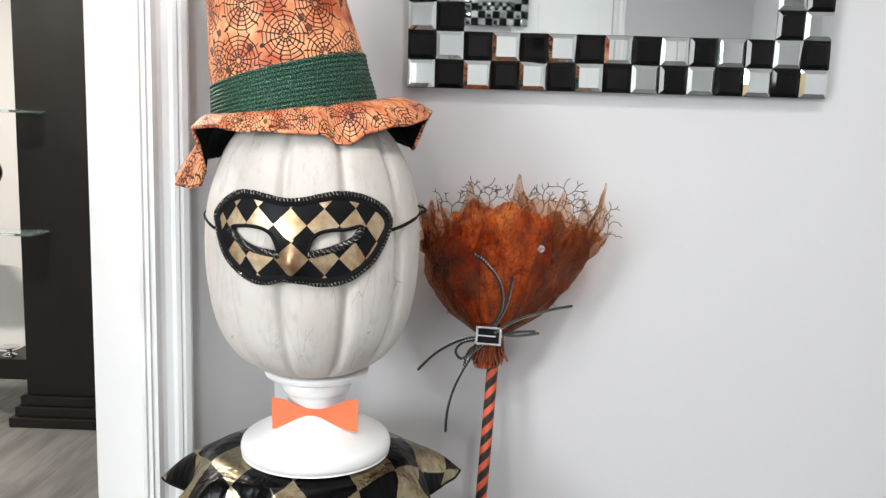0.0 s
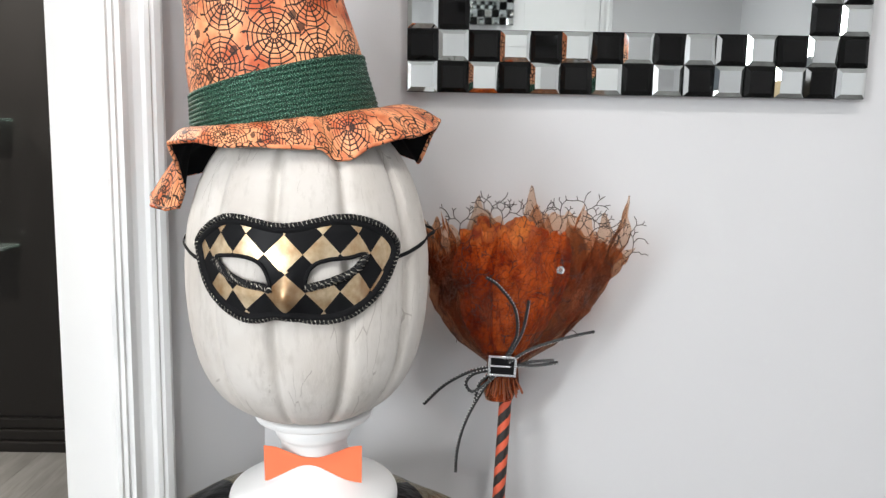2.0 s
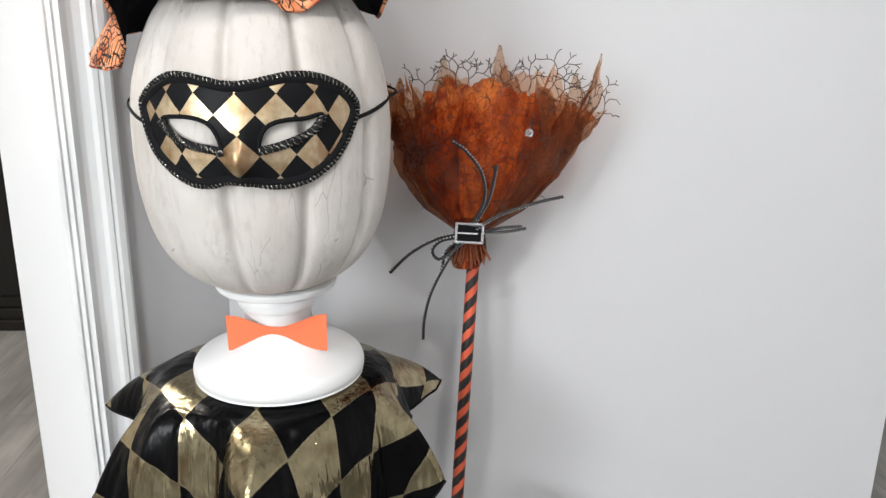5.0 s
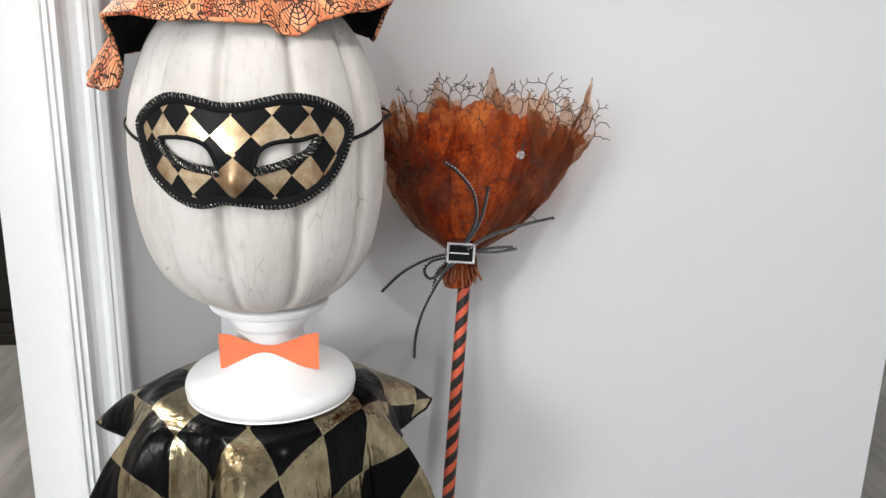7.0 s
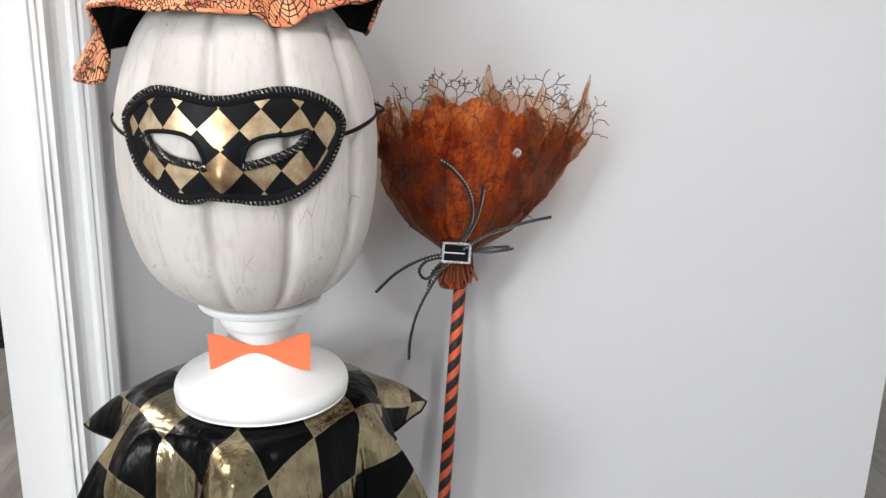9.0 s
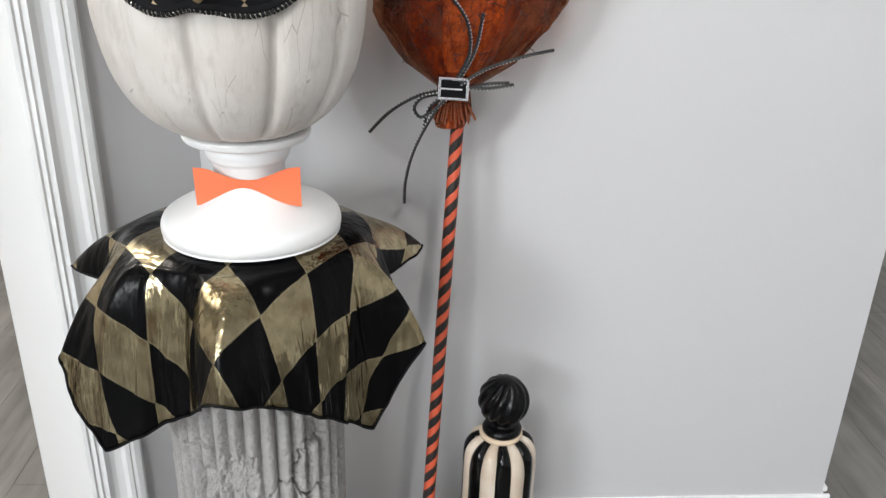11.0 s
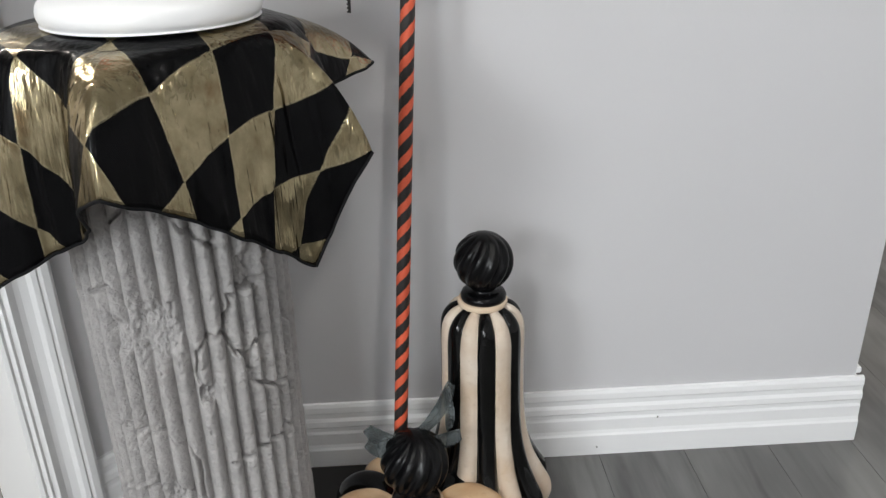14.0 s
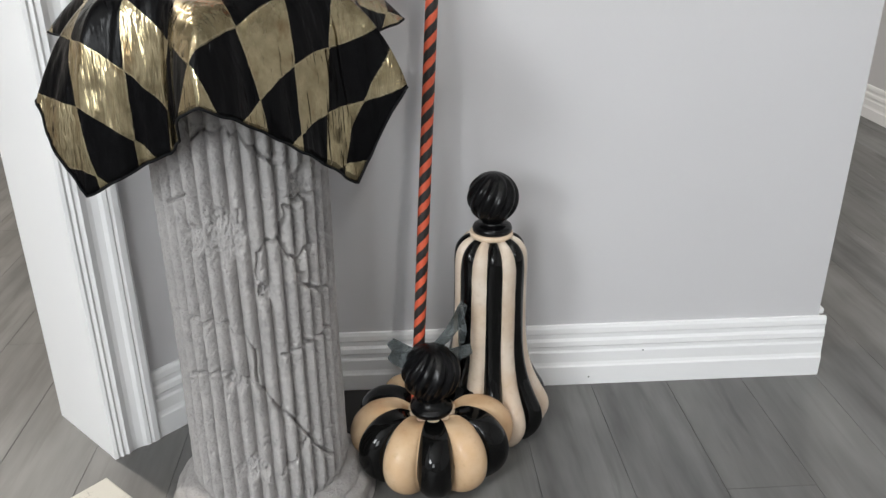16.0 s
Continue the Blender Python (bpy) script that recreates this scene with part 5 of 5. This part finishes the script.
def swirl_knob(centre, R, neck, collar):
    """A turned ball with spiral ribs on a flared foot."""
    prof = []
    for k in range(0, 41):
        t = -1.12 + (math.pi / 2 + 1.12) * k / 40
        prof.append((R * math.cos(t), R * math.sin(t)))
    low = prof[0]
    foot = [(0.0, -neck), (collar, -neck), (collar * 1.02, -neck + 0.006), (collar * 0.95, -neck + 0.011), (collar * 0.78, -neck + 0.0135), (low[0] * 0.93, low[1] - 0.006)]

    def wob(a, t, r, z):
        if z < low[1] + 0.002:
            return 1.0, 0.0
        s = 0.5 + 0.5 * math.sin(11 * a - z / R * 5.5)
        return 1 - 0.11 * (1 - s) ** 1.6 * math.cos(math.asin(max(-1, min(1, z / R)))) ** 0.5, 0.0
    return lathe(foot + prof, centre, 180, wob)


def squat_pumpkin():
    c = Vector((0.056, 1.322, 0.0))
    th = thing("striped_pumpkin", c, "squat glazed pumpkin striped black and tan with a black knob", "pumpkin", "striped ceramic pumpkins")
    body = [(0.0, 0.002), (0.085, 0.002), (0.118, 0.014), (0.142, 0.042), (0.148, 0.074), (0.139, 0.104), (0.115, 0.127), (0.083, 0.134), (0.055, 0.126), (0.038, 0.112), (0.0, 0.108)]
    part("body", lobed(body, c, 12, [(0, 0.2), (0.05, 0.2), (0.1, 0.2), (0.2, 0.26)], 288, 0.5, 0.55), GLAZE_TAN, th)
    part("collar", lathe(smooth_profile([(0.030, 0.108), (0.041, 0.112), (0.043, 0.117), (0.040, 0.121), (0.030, 0.123)], 4), c, 48), CREAM, th, "cream glazed ring")
    part("knob", swirl_knob(c + Vector((-0.001, -0.004, 0.1965)), 0.0525, 0.076, 0.0375), STEM, th, "black spiral-ribbed knob")


def tall_pumpkin():
    c = Vector((0.1695, 1.424, 0.0))
    th = thing("striped_pumpkin", c, "tall bell-shaped glazed gourd striped black and cream with a black knob", "pumpkin", "striped ceramic pumpkins")
    body = [(0.0, 0.002), (0.075, 0.002), (0.1, 0.018), (0.117, 0.05), (0.116, 0.078), (0.1, 0.108), (0.084, 0.142), (0.073, 0.185), (0.0675, 0.24), (0.066, 0.31), (0.066, 0.362), (0.063, 0.386),
            (0.053, 0.402), (0.04, 0.41), (0.033, 0.411), (0.0, 0.411)]
    part("body", lobed(body, c, 14, [(0, 0.26), (0.08, 0.27), (0.15, 0.13), (0.25, 0.05), (0.36, 0.06), (0.42, 0.14)], 280, 1.5, 0.6), GLAZE_CREAM, th)
    part("collar", lathe(smooth_profile([(0.028, 0.408), (0.037, 0.410), (0.0385, 0.415), (0.036, 0.419), (0.028, 0.420)], 4), c, 48), CREAM, th, "cream glazed ring")
    part("knob", swirl_knob(c + Vector((0.0015, 0.0, 0.481)), 0.0455, 0.062, 0.0345), STEM, th, "black spiral-ribbed knob")


squat_pumpkin()
tall_pumpkin()

# ---- floor clutter ----
# thin black box for an unidentified flat dark area by the baseboard
tray = part("floor_black_slab", box((-0.2, 1.40, 0.0), (0.02, 1.545, 0.014), 0.003), BLACK_SATIN)
tagged(tray, "low flat black slab on the floor by the baseboard", "tray")
block = part("marble_block", box((-0.1, -0.1, 0), (0.1, 0.1, 0.06), 0.003, pose(-0.498, 1.103, 0.0, 0, 0, 47)), MARBLE)
tagged(block, "low cream block with grey marbling on the floor", "block")

# ---- next room: black shelf unit ----
def shelf_unit():
    th = thing("shelf_unit", (-2.2, 3.6, 0), "tall black shelf unit with glass shelves and stepped plinth", "shelf unit")
    for k, (g, z) in enumerate(((0.060, 0.0), (0.040, 0.046), (0.022, 0.092))):
        part("plinth_step", box((-1.932 - g, 3.60 - g, z), (-1.2, 3.9, z + 0.044), 0.004), BLACK_SATIN, th)
    part("side_panel", box((-1.932, 3.60, 0.138), (-1.2, 3.88, 2.4), 0.002), BLACK_SATIN, th)
    part("lower_shelf", box((-3.4, 3.62, 0.20), (-1.935, 3.95, 0.295), 0.003), BLACK_SATIN, th)
    part("far_panel", box((-3.5, 3.6, 0.0), (-3.4, 3.95, 2.4), 0.002), BLACK_SATIN, th)
    for z in (0.888, 1.41):
        part("glass_shelf", box((-3.39, 3.45, z), (-1.80, 3.597, z + 0.012), 0.002), GLASS, th, "thick green-edged glass shelf")


shelf_unit()
vase = part("vase", lathe(smooth_profile([(0.0, 0), (0.035, 0), (0.028, 0.012), (0.024, 0.10), (0.034, 0.16), (0.075, 0.21), (0.088, 0.255), (0.072, 0.3), (0.03, 0.325), (0.024, 0.36), (0.03, 0.37)], 5),
                            (-2.06, 3.53, 0.90), 48), VASE_BLACK)
tagged(vase, "round black glazed vase on a glass shelf", "vase")
for x in (-2.13, -2.02):
    jar = thing("flower_jar", (x, 3.53, 0.90), "small clear jar with yellow flowers on a glass shelf", "jar")
    jar_glass = part("jar", lathe([(0.0, 0.9), (0.026, 0.9), (0.028, 0.906), (0.028, 0.965), (0.024, 0.972), (0.022, 0.972), (0.0255, 0.963), (0.0255, 0.907), (0.0, 0.905)], (x, 3.53, 0), 24), GLASS, jar)
    rnd = random.Random(int(-x * 100))
    petals = []
    for k in range(24):
        p = Vector((x + rnd.uniform(-0.03, 0.03), 3.53 + rnd.uniform(-0.02, 0.02), 0.985 + rnd.uniform(0, 0.03)))
        petals.append(tube([p, p + Vector((rnd.uniform(-0.01, 0.01), 0, 0.012))], 0.006, 5))
    part("flowers", mesh(*join(petals)), YELLOW, jar, "yellow flower heads")
plate = part("plate", lathe(smooth_profile([(0.0, 0.0), (0.1, 0.0), (0.12, 0.006), (0.2, 0.016), (0.203, 0.019), (0.2, 0.021), (0.12, 0.011), (0.0, 0.006)], 4), (0, 0, 0), 64), PORCELAIN)
plate.matrix_world = pose(-2.13, 3.80, 0.49, 80, 0, 0)
tagged(plate, "large white plate leaning on the black shelf", "plate")
dish = part("ornament", lathe(smooth_profile([(0.0, 0.295), (0.03, 0.295), (0.028, 0.302), (0.012, 0.31), (0.014, 0.325), (0.04, 0.335), (0.042, 0.34), (0.0, 0.332)], 4), (-2.05, 3.68, 0), 32), CHROME)
tagged(dish, "small chrome footed dish on the black shelf", "dish")
stand2 = part("figurine", lathe(smooth_profile([(0.0, 1.422), (0.02, 1.422), (0.012, 1.435), (0.008, 1.46), (0.018, 1.475), (0.022, 1.49), (0.0, 1.505)], 4), (-1.99, 3.53, 0), 24), VASE_BLACK)
tagged(stand2, "small black ornament on a glass shelf", "ornament")

# ---- floor planks ----
def planks():
    W, L, X0 = 0.1642, 1.22, 0.4065
    me = bpy.data.meshes.new("plank")
    g, b, t = 0.0003, 0.0007, 0.006
    x0, x1, y0, y1 = -W / 2 + g, W / 2 - g, -L / 2 + g, L / 2 - g
    verts = [(x0, y0, -t), (x1, y0, -t), (x1, y1, -t), (x0, y1, -t), (x0, y0, -b), (x1, y0, -b), (x1, y1, -b), (x0, y1, -b),
             (x0 + b, y0 + b, 0), (x1 - b, y0 + b, 0), (x1 - b, y1 - b, 0), (x0 + b, y1 - b, 0)]
    faces = [(0, 1, 5, 4), (1, 2, 6, 5), (2, 3, 7, 6), (3, 0, 4, 7), (4, 5, 9, 8), (5, 6, 10, 9), (6, 7, 11, 10), (7, 4, 8, 11), (8, 9, 10, 11)]
    me.from_pydata(verts, [], faces)
    me.materials.append(PLANK)
    rnd = random.Random(8)
    for i in range(-27, 11):
        start = BACK_Y - rnd.uniform(0.1, 1.2)
        for j in range(8):
            y0 = max(start + j * L, BACK_Y - 0.1)
            y1 = min(start + (j + 1) * L, FAR_Y + 0.1)
            if y1 - y0 < 0.02:
                continue
            ob = new("plank", me)
            ob.location = (X0 + (i + 0.5) * W, (y0 + y1) / 2, 0)
            ob.scale = (1, (y1 - y0) / L, 1)
            ob.parent = floor


planks()
